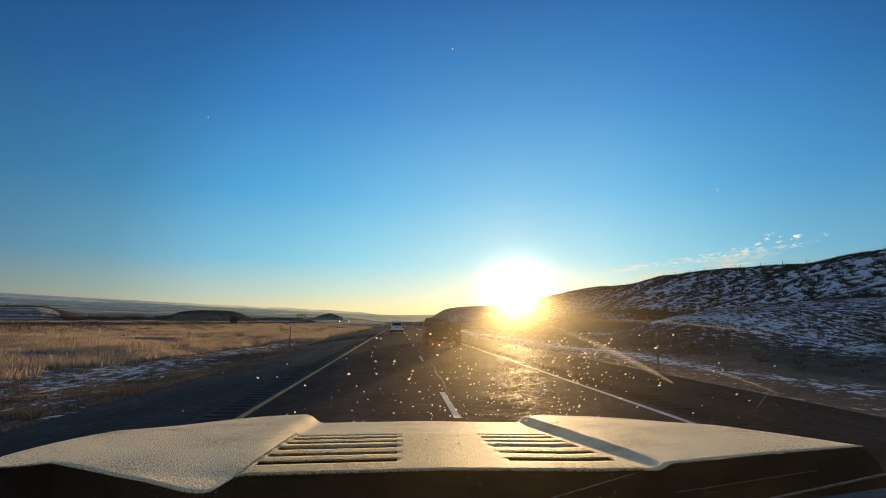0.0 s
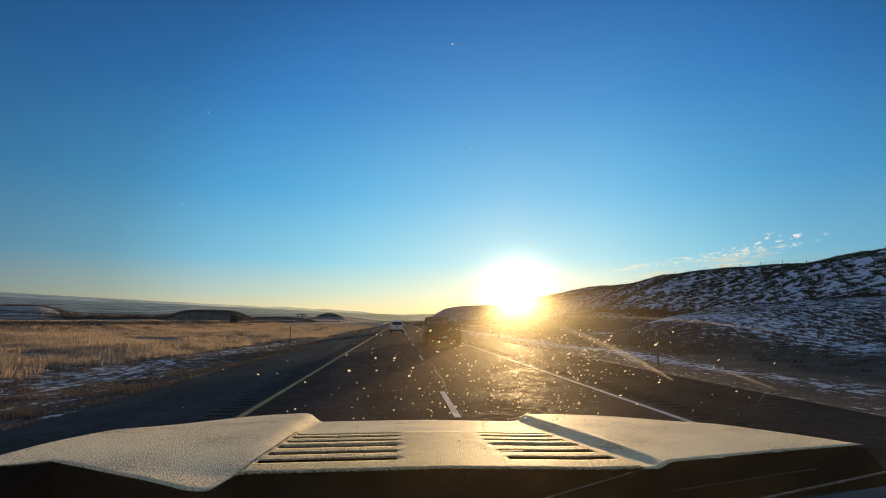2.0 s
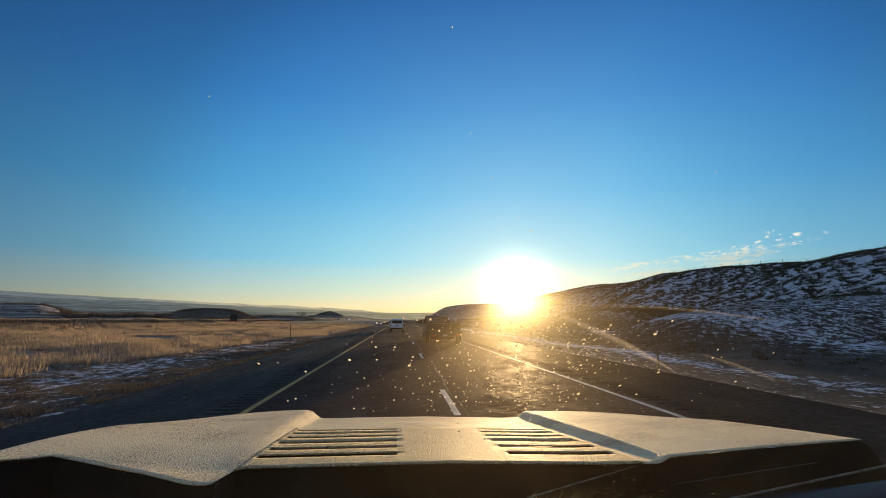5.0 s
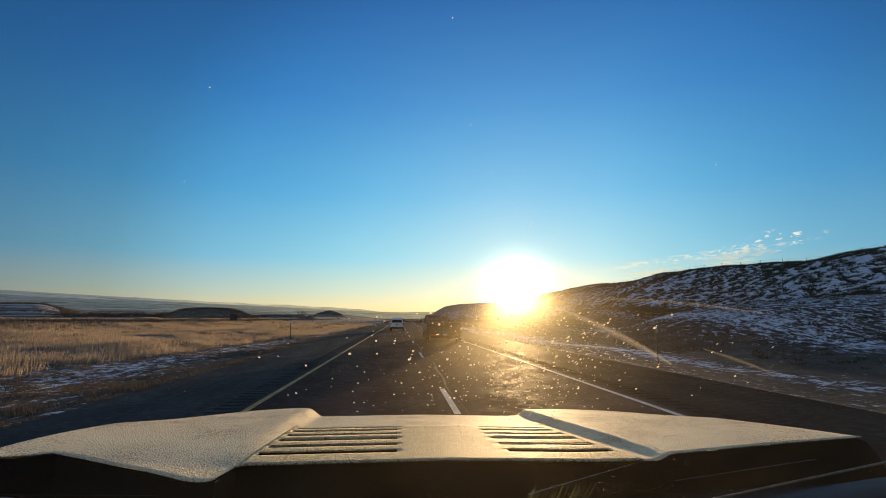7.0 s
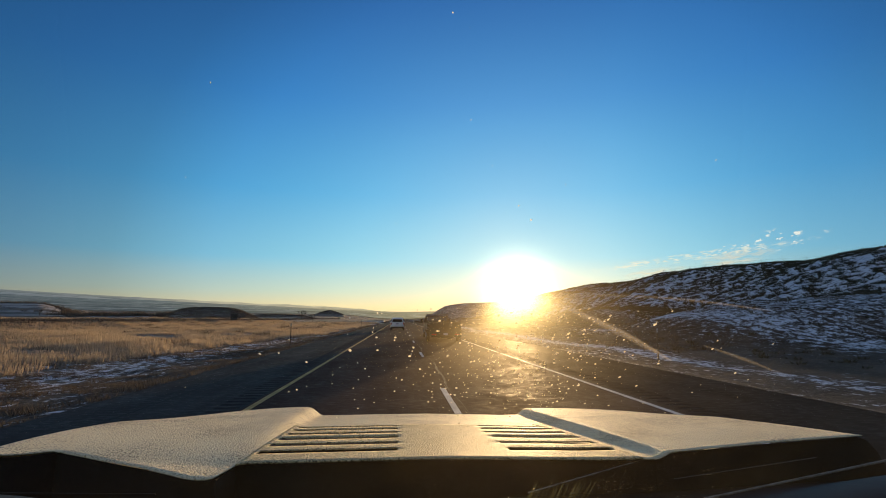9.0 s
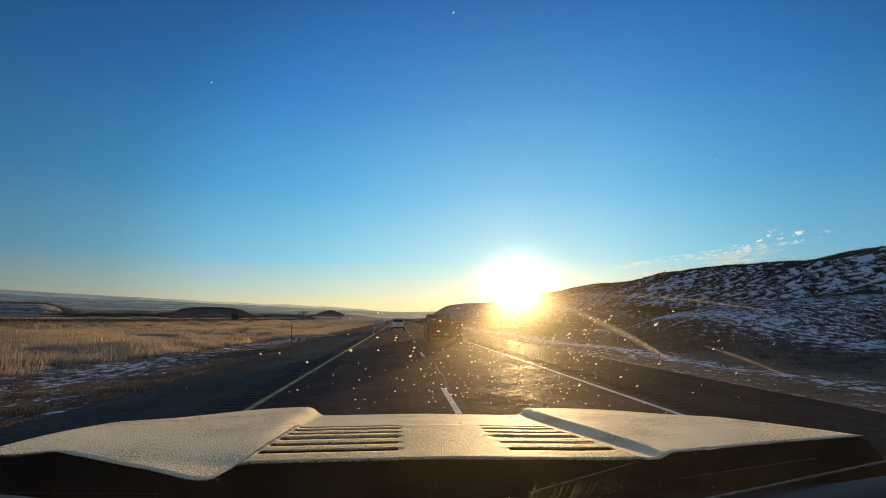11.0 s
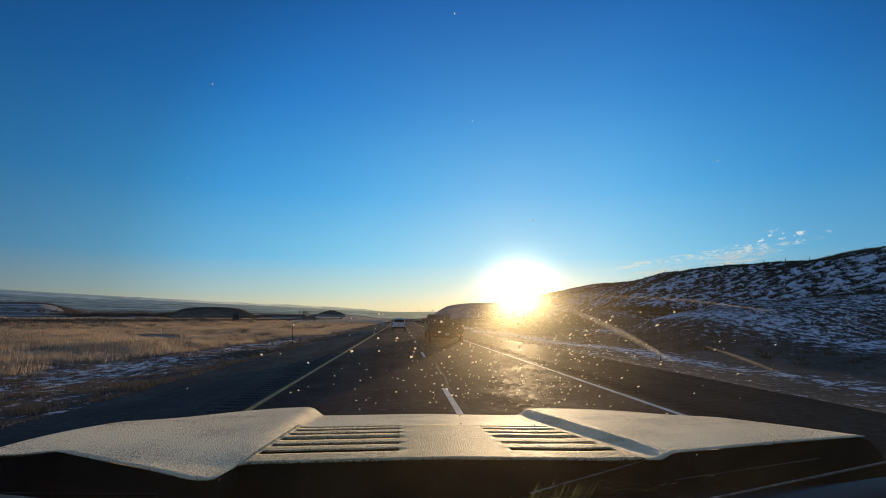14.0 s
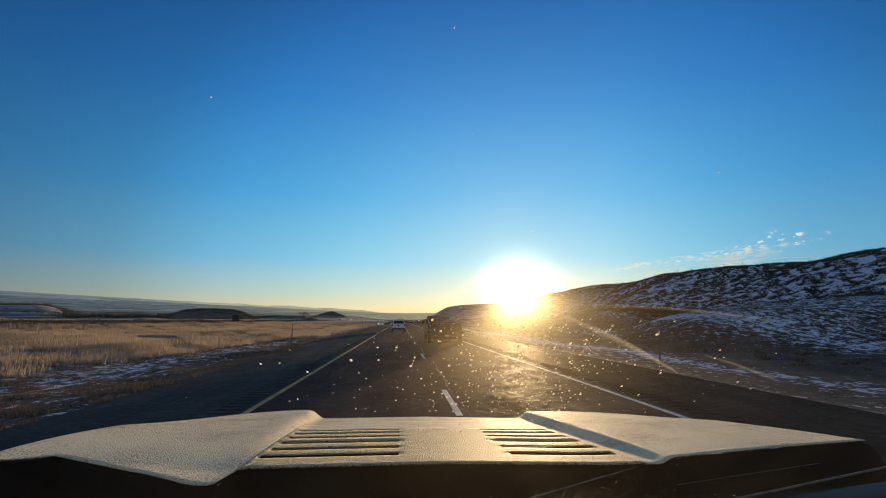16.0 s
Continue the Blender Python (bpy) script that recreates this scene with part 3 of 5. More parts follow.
def rumble_strip(x0, x1, deep):
    """Shoulder edge with milled grooves across it; their shade is painted on the groove floors."""
    ys, zs, low = [-200.0], [-0.004], []
    y = 2.0
    while y < 120:
        for d, z in ((0.0, -0.004), (0.04, -deep), (0.15, -deep), (0.19, -0.004)):
            ys.append(y + d)
            zs.append(z)
        low.append(len(ys) - 3)
        y += 0.36
    ys.append(float(ROAD_END))
    zs.append(-0.004)
    a, b = x0 + 0.06, x1 - 0.06
    v = [(x, y, -0.004 if x in (x0, x1) else z) for y, z in zip(ys, zs) for x in (x0, a, b, x1)]
    ob = from_arrays("rumble_strip", v, grid_faces(4, len(ys)), PALE_SHOULDER if x0 < 0 else SHOULDER)
    ob.data.materials.append(GROOVE)
    index = np.zeros(3 * (len(ys) - 1), int)
    for k in low:
        index[[3 * k + 1, 3 * k + 4, 3 * k - 2]] = 1
    ob.data.polygons.foreach_set("material_index", index.tolist())
    tagged(ob, "milled rumble strip along the asphalt shoulder", "rumble strip", kind="structure")


def build_road():
    tagged(strip("road", YELLOW - 0.15, WHITE + 0.15, -200, ROAD_END, 0.0, ROAD, 0.3),
           "two lanes of dark reddish-brown worn asphalt", "road", kind="structure")
    tagged(strip("shoulder_left", LEFT_EDGE, YELLOW - 0.72, -200, ROAD_END, -0.004, PALE_SHOULDER, 0.3),
           "grey asphalt shoulder beside the yellow line", "road shoulder", kind="structure")
    tagged(strip("shoulder_right", WHITE + 0.95, RIGHT_EDGE, -200, ROAD_END, -0.004, SHOULDER, 0.3),
           "wide grey asphalt shoulder beside the white line", "road shoulder", kind="structure")
    rumble_strip(YELLOW - 0.72, YELLOW - 0.15, 0.014)
    rumble_strip(WHITE + 0.30, WHITE + 0.80, 0.020)
    for x0, x1 in ((WHITE + 0.15, WHITE + 0.30), (WHITE + 0.80, WHITE + 0.95)):
        tagged(strip("shoulder_edge", x0, x1, -200, ROAD_END, -0.004, SHOULDER, 0.3), "narrow strip of grey asphalt beside the rumble strip", "road shoulder", kind="structure")
    tagged(strip("opposite_road", -77, -65, -200, 700, 1.62, SHOULDER, 0.4),
           "far carriageway of grey asphalt on a low bank", "road", kind="structure")
    tagged(strip("yellow_edge_line", YELLOW - 0.06, YELLOW + 0.06, -200, ROAD_END, 0.005, YELLOW_LINE),
           "worn yellow painted edge line on the asphalt", "road marking", kind="structure")
    tagged(strip("white_edge_line", WHITE - 0.06, WHITE + 0.06, -200, ROAD_END, 0.005, WHITE_LINE),
           "worn white painted edge line on the asphalt", "road marking", kind="structure")
    for x in (YELLOW - 0.12, -4.55, WHITE + 0.13):
        v, rng = [], np.random.default_rng(int(abs(x) * 100))
        ys = np.arange(2, 140, 1.5)
        off = np.cumsum(rng.normal(0, 0.012, len(ys)))
        off -= np.linspace(0, off[-1], len(ys))
        for y, o in zip(ys, off):
            w = 0.016 + 0.008 * rng.uniform()
            v += [(x + 0.5 * o - w, float(y), 0.003), (x + 0.5 * o + w, float(y), 0.003)]
        tagged(from_arrays("tar_seam", v, grid_faces(2, len(ys)), TAR), "thin black tar seam along the asphalt", "tar seam", kind="structure")
    # pale salt along the lane joint
    v, rng = [], np.random.default_rng(19)
    ys = np.arange(3, 90, 0.35)
    off = 0.05 * np.sin(ys / 2.3) + 0.03 * np.sin(ys / 0.7 + 1)
    for y, o in zip(ys, off):
        w = max(0.003, 0.035 * rng.uniform() ** 1.5 + 0.022 * math.sin(y / 1.9))
        v += [(DASH + 0.20 + o - w, float(y), 0.0035), (DASH + 0.20 + o + w, float(y), 0.0035)]
    tagged(from_arrays("salt_streak", v, grid_faces(2, len(ys)), SALT), "pale dried salt streak along the lane joint", "salt streak", kind="structure")
    first = None
    for k in range(40):
        y = 8.4 + 12.19 * (k - 1)
        if first is None:
            first = strip("lane_dash", DASH - 0.06, DASH + 0.06, 0, 3.05, 0.0, WHITE_LINE)
            first.matrix_basis = pose(0, y, 0.005)
            tagged(first, "worn white lane dash painted on the asphalt", "lane dash", "lane dashes")
        else:
            copy_thing(first, pose(0, y, 0.005))


build_ground()
build_road()


# ---- the car that carries the camera ----
CX = 0.10


def hood_height(x, y):
    u = abs(x - CX)
    s = (y - 1.0) / 0.95
    f = min(max(s, 0), 1)
    z = 1.328 - 0.092 * s
    # the middle panel is sunk between two sharp shoulders at the front and stands proud at the back
    # the creases run in towards the nose
    crease = 0.380 if x < CX else 0.415 - 0.060 * f
    if x > CX:
        z -= 0.010 * min((x - CX) / 0.3, 1)
    t = min(max((u - crease) / (0.055 if x < CX else 0.042), 0), 1)
    t = t * t * (3 - 2 * t)
    z += t * ((0.031 * (f + 0.08) ** 0.35 if x < CX else 0.023 * (f + 0.08) ** 0.16) - (0.022 if x < CX else 0.002) * (1 - f) ** 4)
    if u > 0.465:
        w = (u - 0.465) / 0.40
        rise, nose = (0.038, -0.008) if x < CX else (0.023, 0.0)
        z += w * (rise * (1 - s) + nose * s) - 0.012 * f * w * w
    if y > 1.90:
        z -= 0.05 * ((y - 1.90) / 0.09) ** 2
    if u > 0.86:
        z -= 0.10 * ((u - 0.86) / 0.07) ** 2
    return z


SLOT_Y = ((1.062, 1.104), (1.157, 1.198), (1.251, 1.290), (1.344, 1.379), (1.422, 1.452), (1.490, 1.511))
SLOT_X = ((-0.29, 0.0), (0.24, 0.48))
PANEL_X, PANEL_Y = (-0.30, 0.49), (0.968, 1.53)


def pane_point(a, f):
    """A point of the windscreen: a from -1 to 1 across, f from 0 to 1 up."""
    return (CX + a * (1.05 - 0.2 * f), 0.70 - 0.85 * f - 0.10 * a * a, 1.285 + 0.68 * f + 0.02 * math.sin(math.pi * f))


def build_car():
    car = thing("car", (CX, 1.0, 0.0), "white car with louvred bonnet standing in the passing lane", "car")
    back = Matrix.Translation((-CX, -1.0, 0))

    def own(name, bm, mat, parent=car, label="", smooth=False, bevel=0.0):
        ob = part(name, bm, mat, parent, label, smooth, bevel)
        if parent is car:
            ob.matrix_basis = back
        return ob

    # bonnet, with the louvre slots cut through
    xs = sorted({round(float(v), 4) for v in np.concatenate((np.arange(-0.84, 0.975, 0.02), (-0.305, -0.30, -0.29, 0.0, 0.24, 0.48, 0.49, 0.51, 0.515, 0.5235, 0.532, 0.5405, 0.549)))})
    ys = sorted({round(float(v), 4) for v in np.concatenate((np.arange(0.84, 1.991, 0.03), np.array(SLOT_Y).ravel(), PANEL_Y))})
    bm = bmesh.new()
    insert = bmesh.new()
    grid, grid2 = {}, {}

    def rear(x):
        u = abs(x - CX)
        if u < 0.4015:
            return 0.968
        if x < CX:
            return float(np.interp(u, (0.402, 0.555, 0.68, 0.76, 0.81, 0.94), (0.87, 0.955, 1.006, 1.031, 0.975, 0.90)))
        return float(np.interp(u, (0.402, 0.475, 0.66, 0.94), (0.966, 0.968, 0.972, 0.955)))

    def swept(x, y):
        """The columns lean in with the crease on the right of the panel."""
        k = min(max((x - 0.24) / 0.24, 0), 1) * min(max((0.95 - x) / 0.33, 0), 1)
        return x - 0.060 * min(max((y - 1.0) / 0.95, 0), 1) * k

    for j, y in enumerate(ys):
        for i, x in enumerate(xs):
            yy = max(y, rear(x))
            if abs(x - CX) >= 0.4015:
                yy = rear(x) if y <= 0.968 else y if y > 1.25 else rear(x) + (y - 0.968) * (1.25 - rear(x)) / 0.282
            front = 1.99 - 0.16 * max(0, (abs(x - CX) - 0.45) / 0.48) ** 2
            yy = rear(x) + (yy - rear(x)) * (front - rear(x)) / (1.99 - rear(x)) if abs(x - CX) > 0.5 else yy
            q = yy if abs(x - CX) <= 0.5 else yy + (1.99 - front) * max(0, (y - 1.5) / 0.49)
            sx = swept(x, q)
            grid[i, j] = bm.verts.new((sx, yy, hood_height(sx, q)))
            if PANEL_X[0] <= x <= PANEL_X[1] and PANEL_Y[0] <= y <= PANEL_Y[1]:
                grid2[i, j] = insert.verts.new((sx, yy, hood_height(sx, q) + 0.0025))
    for j in range(len(ys) - 1):
        for i in range(len(xs) - 1):
            mx, my = (xs[i] + xs[i + 1]) / 2, (ys[j] + ys[j + 1]) / 2
            if PANEL_X[0] < mx < PANEL_X[1] and PANEL_Y[0] < my < PANEL_Y[1]:
                if not (any(a < my < b for a, b in SLOT_Y) and any(a < mx < b for a, b in SLOT_X)):
                    insert.faces.new((grid2[i, j], grid2[i + 1, j], grid2[i + 1, j + 1], grid2[i, j + 1]))
                continue
            if grid[i, j].co.y >= grid[i, j + 1].co.y - 1e-5 and grid[i + 1, j].co.y >= grid[i + 1, j + 1].co.y - 1e-5:
                continue
            bm.faces.new((grid[i, j], grid[i + 1, j], grid[i + 1, j + 1], grid[i, j + 1]))
    bmesh.ops.remove_doubles(bm, verts=bm.verts, dist=1e-4)
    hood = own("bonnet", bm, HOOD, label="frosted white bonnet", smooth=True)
    hood.modifiers.new("thick", "SOLIDIFY").thickness = 0.0012

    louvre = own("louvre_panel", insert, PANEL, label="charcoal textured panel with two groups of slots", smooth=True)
    louvre.modifiers.new("thick", "SOLIDIFY").thickness = 0.003

    bm = bmesh.new()
    box(bm, -0.80, 1.0, 1.00, 1.92, 0.86, 1.06)
    own("engine_bay", bm, VOID)
    # seal that closes the gap under the back of the bonnet
    bm = bmesh.new()
    upper, lower = [], []
    for x in sorted([*np.arange(-0.82, 1.021, 0.02), CX - 0.401, CX - 0.402]):
        y = rear(x) + 0.012
        upper.append(bm.verts.new((x, y, hood_height(x, y) - 0.005)))
        lower.append(bm.verts.new((x, y, 1.10)))
    for i in range(len(upper) - 1):
        bm.faces.new((lower[i], lower[i + 1], upper[i + 1], upper[i]))
    own("seal", bm, BLACK)
    # black cowl between bonnet and windscreen, higher on the passenger side of the wipers
    bm = bmesh.new()
    rows = []
    for x in np.arange(-0.92, 1.141, 0.02):
        lift = 0.045 * float(step(-0.30, -0.42, x)) + 0.015 * math.exp(-((x + 0.60) / 0.09) ** 2) + 0.05 * float(step(0.45, 0.9, x))
        rows.append([bm.verts.new((x, y, z)) for y, z in (
            (0.96, 1.20), (0.955, 1.262 + 0.2 * lift), (0.90, 1.272 + 0.3 * lift), (0.85, 1.272 + 0.8 * lift), (0.80, 1.285 + lift), (0.70, 1.290 + lift), (0.60, 1.27), (0.60, 1.15))])
    for a, b in zip(rows, rows[1:]):
        for k in range(len(a) - 1):
            bm.faces.new((a[k], a[k + 1], b[k + 1], b[k]))
    own("cowl", bm, COWL, smooth=True)
    bm = bmesh.new()
    prism(bm, [(0.30, 1.0), (0.30, 1.20), (0.50, 1.27), (0.60, 1.27), (0.60, 1.0)], -0.95, 1.15)
    own("dashboard", bm, BLACK, bevel=0.006)
    bm = bmesh.new()
    rod(bm, (0.4577, 0.735, 1.327), (0.7937, 0.735, 1.3789), 0.0019, 0.0019, 8)
    own("trim_strip", bm, WIPER, label="thin bright trim strip")
    bm = bmesh.new()
    rod(bm, (0.4339, 0.76, 1.3498), (0.6758, 0.76, 1.3758), 0.0006, 0.0006, 8)
    own("trim_strip", bm, STEEL, label="thin dull trim strip")
    # body sides: fender, doors and rear quarter, with the wheel arches cut out
    def arch(y, r):
        return [(y + r * math.cos(a), 0.40 + r * math.sin(a)) for a in np.linspace(math.pi, 0, 13)]

    front_axle, rear_axle = 1.36, -1.75
    for sgn in (-1, 1):
        xa, xb = sorted((CX + sgn * 0.90, CX + sgn * 0.955))
        bm = bmesh.new()
        prism(bm, [(0.55, 0.36), *arch(front_axle, 0.46), (1.98, 0.40), (1.98, 0.98), (1.75, 1.15), (1.0, 1.25), (0.55, 1.25)], xa, xb)
        own("fender", bm, HOOD)
        bm = bmesh.new()
        prism(bm, [(-2.75, 0.45), *arch(rear_axle, 0.46), (-1.27, 0.36), (-1.27, 1.25), (-2.75, 1.25)], xa, xb)
        own("rear_quarter", bm, HOOD)
        for y0, y1 in ((-0.35, 0.54), (-1.26, -0.36)):
            bm = bmesh.new()
            box(bm, xa, xb, y0, y1, 0.34, 1.25)
            door = own("door", bm, HOOD)
            bm = bmesh.new()
            box(bm, CX + sgn * 0.955 - 0.012, CX + sgn * 0.955 + 0.012, y0 + 0.06, y0 + 0.24, 1.08, 1.11)
            h = part("door_handle", bm, BLACK, door)
            bm = bmesh.new()
            w0, w1 = CX + sgn * 0.935, CX + sgn * 0.81
            quad = [(w0, y0 + 0.02, 1.25), (w0, y1 - (0.02 if y1 < 0 else 0.0), 1.25), (w1, y1 - (0.02 if y1 < 0 else 0.70), 1.93), (w1, y0 + 0.02, 1.93)]
            bm.faces.new([bm.verts.new(v) for v in quad])
            g = part("side_window", bm, CABIN_GLASS, door)
            g.modifiers.new("thick", "SOLIDIFY").thickness = 0.004
        for y0, y1 in ((-0.36, -0.36), (-1.27, -1.27), (-2.70, -2.35)):
            bm = bmesh.new()
            rod(bm, (CX + sgn * 0.93, y0, 1.24), (CX + sgn * 0.81, y1, 1.96), 0.028, 0.028, 8)
            own("pillar", bm, BLACK)
        bm = bmesh.new()
        rod(bm, (CX + sgn * 1.08, 0.60, 1.27), (CX + sgn * 0.87, -0.25, 1.97), 0.035, 0.03)
        own("pillar", bm, BLACK, smooth=True)
        bm = bmesh.new()
        bm.faces.new([bm.verts.new(v) for v in ((CX + sgn * 0.93, -2.66, 1.25), (CX + sgn * 0.93, -1.30, 1.25), (CX + sgn * 0.81, -1.30, 1.93), (CX + sgn * 0.81, -2.34, 1.93))])
        g = own("quarter_window", bm, CABIN_GLASS)
        g.modifiers.new("thick", "SOLIDIFY").thickness = 0.004
        bm = bmesh.new()
        rod(bm, (CX + sgn * 0.96, 0.40, 1.24), (CX + sgn * 1.06, 0.40, 1.28), 0.02, 0.02, 6)
        box(bm, min(CX + sgn * 1.04, CX + sgn * 1.22), max(CX + sgn * 1.04, CX + sgn * 1.22), 0.36, 0.44, 1.20, 1.36)
        own("wing_mirror", bm, BLACK)
        bm = bmesh.new()
        box(bm, min(CX + sgn * 0.60, CX + sgn * 0.86), max(CX + sgn * 0.60, CX + sgn * 0.86), 1.96, 2.035, 0.84, 1.0)
        own("headlight", bm, CHROME, label="clear headlight", bevel=0.01)
        bm = bmesh.new()
        box(bm, min(CX + sgn * 0.74, CX + sgn * 0.90), max(CX + sgn * 0.74, CX + sgn * 0.90), -2.80, -2.74, 0.85, 1.15)
        own("tail_light", bm, RED_LENS, bevel=0.01)
        for y in (front_axle, rear_axle):
            bm = bmesh.new()
            rod(bm, (CX + sgn * 0.70, y, 0.40), (CX + sgn * 0.945, y, 0.40), 0.40, 0.40, 28)
            w = own("wheel", bm, RUBBER, bevel=0.015)
            bm = bmesh.new()
            rod(bm, (CX + sgn * 0.93, y, 0.40), (CX + sgn * 0.955, y, 0.40), 0.26, 0.24, 20)
            part("rim", bm, CHROME, w)
    bm = bmesh.new()
    prism(bm, [(1.90, 0.35), (1.90, 1.12), (1.985, 1.10), (2.03, 0.9), (2.03, 0.4)], CX - 0.90, CX + 0.90)
    own("front_bumper", bm, BLACK)
    bm = bmesh.new()
    prism(bm, [(-0.16, 1.955), (-0.30, 1.985), (-1.3, 2.0), (-2.2, 1.99), (-2.40, 1.955), (-2.2, 1.94), (-0.4, 1.94)], CX - 0.86, CX + 0.86)
    own("roof", bm, HOOD, bevel=0.008)
    bm = bmesh.new()
    box(bm, CX - 0.90, CX + 0.90, -2.75, 0.98, 0.34, 0.52)
    own("cabin_floor", bm, BLACK)
    bm = bmesh.new()
    prism(bm, [(-2.75, 0.45), (-2.82, 0.55), (-2.78, 1.25), (-2.72, 1.25), (-2.72, 0.45)], CX - 0.90, CX + 0.90)
    own("tailgate", bm, HOOD, bevel=0.008)
    bm = bmesh.new()
    bm.faces.new([bm.verts.new(v) for v in ((CX - 0.86, -2.75, 1.26), (CX + 0.86, -2.75, 1.26), (CX + 0.78, -2.38, 1.94), (CX - 0.78, -2.38, 1.94))])
    g = own("rear_window", bm, CABIN_GLASS)
    g.modifiers.new("thick", "SOLIDIFY").thickness = 0.004
    for x in (-0.42, 0.42):
        for y in (-0.55, -1.55):
            bm = bmesh.new()
            prism(bm, [(y - 0.05, 0.55), (y - 0.18, 1.35), (y - 0.06, 1.38), (y + 0.05, 0.85), (y + 0.5, 0.82), (y + 0.5, 0.55)], CX + x - 0.26, CX + x + 0.26)
            own("car_seat", bm, BLACK, label="black seat", bevel=0.03)
    # windscreen
    bm = bmesh.new()
    rows = []
    for k in range(13):
        f = k / 12
        row = []
        for i in range(17):
            a = i / 8 - 1
            row.append(bm.verts.new(pane_point(a, f)))
        rows.append(row)
    for a, b in zip(rows, rows[1:]):
        for i in range(16):
            bm.faces.new((a[i], a[i + 1], b[i + 1], b[i]))
    pane = own("windscreen", bm, GLASS, label="speckled curved windscreen", smooth=True)
    pane.visible_shadow = False
    # wiper blades lying on the cowl; the right one has its sun glint painted in
    for a, b in (((0.235, 0.90, 1.288), (0.50, 0.985, 1.316)), ((-0.66, 0.79, 1.352), (-0.36, 0.80, 1.338))):
        bm = bmesh.new()
        rod(bm, a, b, 0.0013, 0.0010, 6)
        own("wiper", bm, WIPER if a[0] > 0 else BLACK)
    return car


CAR = build_car()


# ---- traffic ----
def wheel(parent, x, y, r, w, twin=False):
    bm = bmesh.new()
    rod(bm, (x - w / 2, y, r), (x + w / 2, y, r), r, r, 24)
    t = part("wheel", bm, RUBBER, parent, bevel=0.012)
    bm = bmesh.new()
    s = 1 if x > 0 else -1
    rod(bm, (x + s * (w / 2 - 0.02), y, r), (x + s * (w / 2 + 0.015), y, r), r * 0.58, r * 0.5, 16)
    part("rim", bm, CHROME, t)


def build_trailer(at):
    """Tandem-axle box trailer with staked sides."""
    t = thing("utility_trailer", at, "dark box trailer with stake sides behind the pickup", "trailer")
    bm = bmesh.new()
    box(bm, -1.04, 1.04, 0.06, 3.54, 0.46, 0.55)
    part("bed_floor", bm, TRUCK_PAINT, t, bevel=0.01)
    for x in (-1.05, 0.99):
        bm = bmesh.new()
        prism(bm, [(0.0, 0.46), (0.0, 1.34), (3.6, 1.46), (3.6, 0.46)], x, x + 0.06)
        side = part("side_panel", bm, TRUCK_PAINT, t, bevel=0.008)
        xa = x - 0.03 if x < 0 else x + 0.06
        for k in range(7):
            y = 0.15 + 0.53 * k
            bm = bmesh.new()
            box(bm, xa, xa + 0.03, y, y + 0.07, 0.48, 1.38 + 0.03 * y)
            part("stake", bm, TRUCK_PAINT, side)
        xa = x - 0.045 if x < 0 else x + 0.075
        for z in (0.92, 1.18):
            bm = bmesh.new()
            box(bm, xa, xa + 0.015, 0.05, 3.55, z, z + 0.08)
            part("side_rail", bm, STEEL, side, "dull metal rail")
        bm = bmesh.new()
        xm = x - 0.22 if x < 0 else x + 0.06
        prism(bm, [(0.95, 0.70), (1.05, 0.82), (2.75, 0.82), (2.85, 0.70), (2.75, 0.74), (1.05, 0.74)], xm, xm + 0.22)
        part("mudguard", bm, BLACK, t)
    bm = bmesh.new()
    box(bm, -0.985, 0.985, -0.01, 0.05, 0.46, 1.34)
    gate = part("tailgate", bm, TRUCK_PAINT, t, bevel=0.01)
    bm = bmesh.new()
    box(bm, -1.0, 1.0, -0.03, 0.07, 1.34, 1.385)
    part("top_rail", bm, STEEL, gate, "dull metal top rail")
    for x, w in ((-0.72, 0.20), (-0.40, 0.16), (-0.12, 0.16)):
        bm = bmesh.new()
        box(bm, x, x + w, -0.018, -0.008, 1.23, 1.265)
        part("bar", bm, STEEL, gate, "pale marking bar")
    bm = bmesh.new()
    box(bm, 0.26, 0.46, -0.018, -0.008, 1.08, 1.24)
    part("badge", bm, STEEL, gate, "pale badge plate")
    bm = bmesh.new()
    box(bm, -0.985, 0.985, 3.55, 3.61, 0.46, 1.46)
    part("front_panel", bm, TRUCK_PAINT, t)
    bm = bmesh.new()
    box(bm, -0.98, 0.98, -0.06, 0.06, 0.34, 0.455)
    part("bumper", bm, BLACK, t, bevel=0.01)
    bm = bmesh.new()
    box(bm, -0.15, 0.15, -0.026, -0.012, 0.50, 0.62)
    part("plate", bm, CAR_PAINT, t, "pale blank plate")
    for x in (-0.95, 0.63):
        bm = bmesh.new()
        box(bm, x, x + 0.32, -0.035, -0.012, 0.50, 0.58)
        part("tail_light", bm, RED_LENS, t)
    for x in (-1.12, 1.12):
        for y in (1.5, 2.3):
            wheel(t, x, y, 0.36, 0.22)
    bm = bmesh.new()
    box(bm, -0.5, 0.5, 0.1, 3.5, 0.30, 0.455)
    part("chassis", bm, BLACK, t)
    bm = bmesh.new()
    rod(bm, (-0.5, 3.5, 0.4), (0, 4.75, 0.5), 0.05, 0.05, 6)
    rod(bm, (0.5, 3.5, 0.4), (0, 4.75, 0.5), 0.05, 0.05, 6)
    part("drawbar", bm, BLACK, t)
    return t


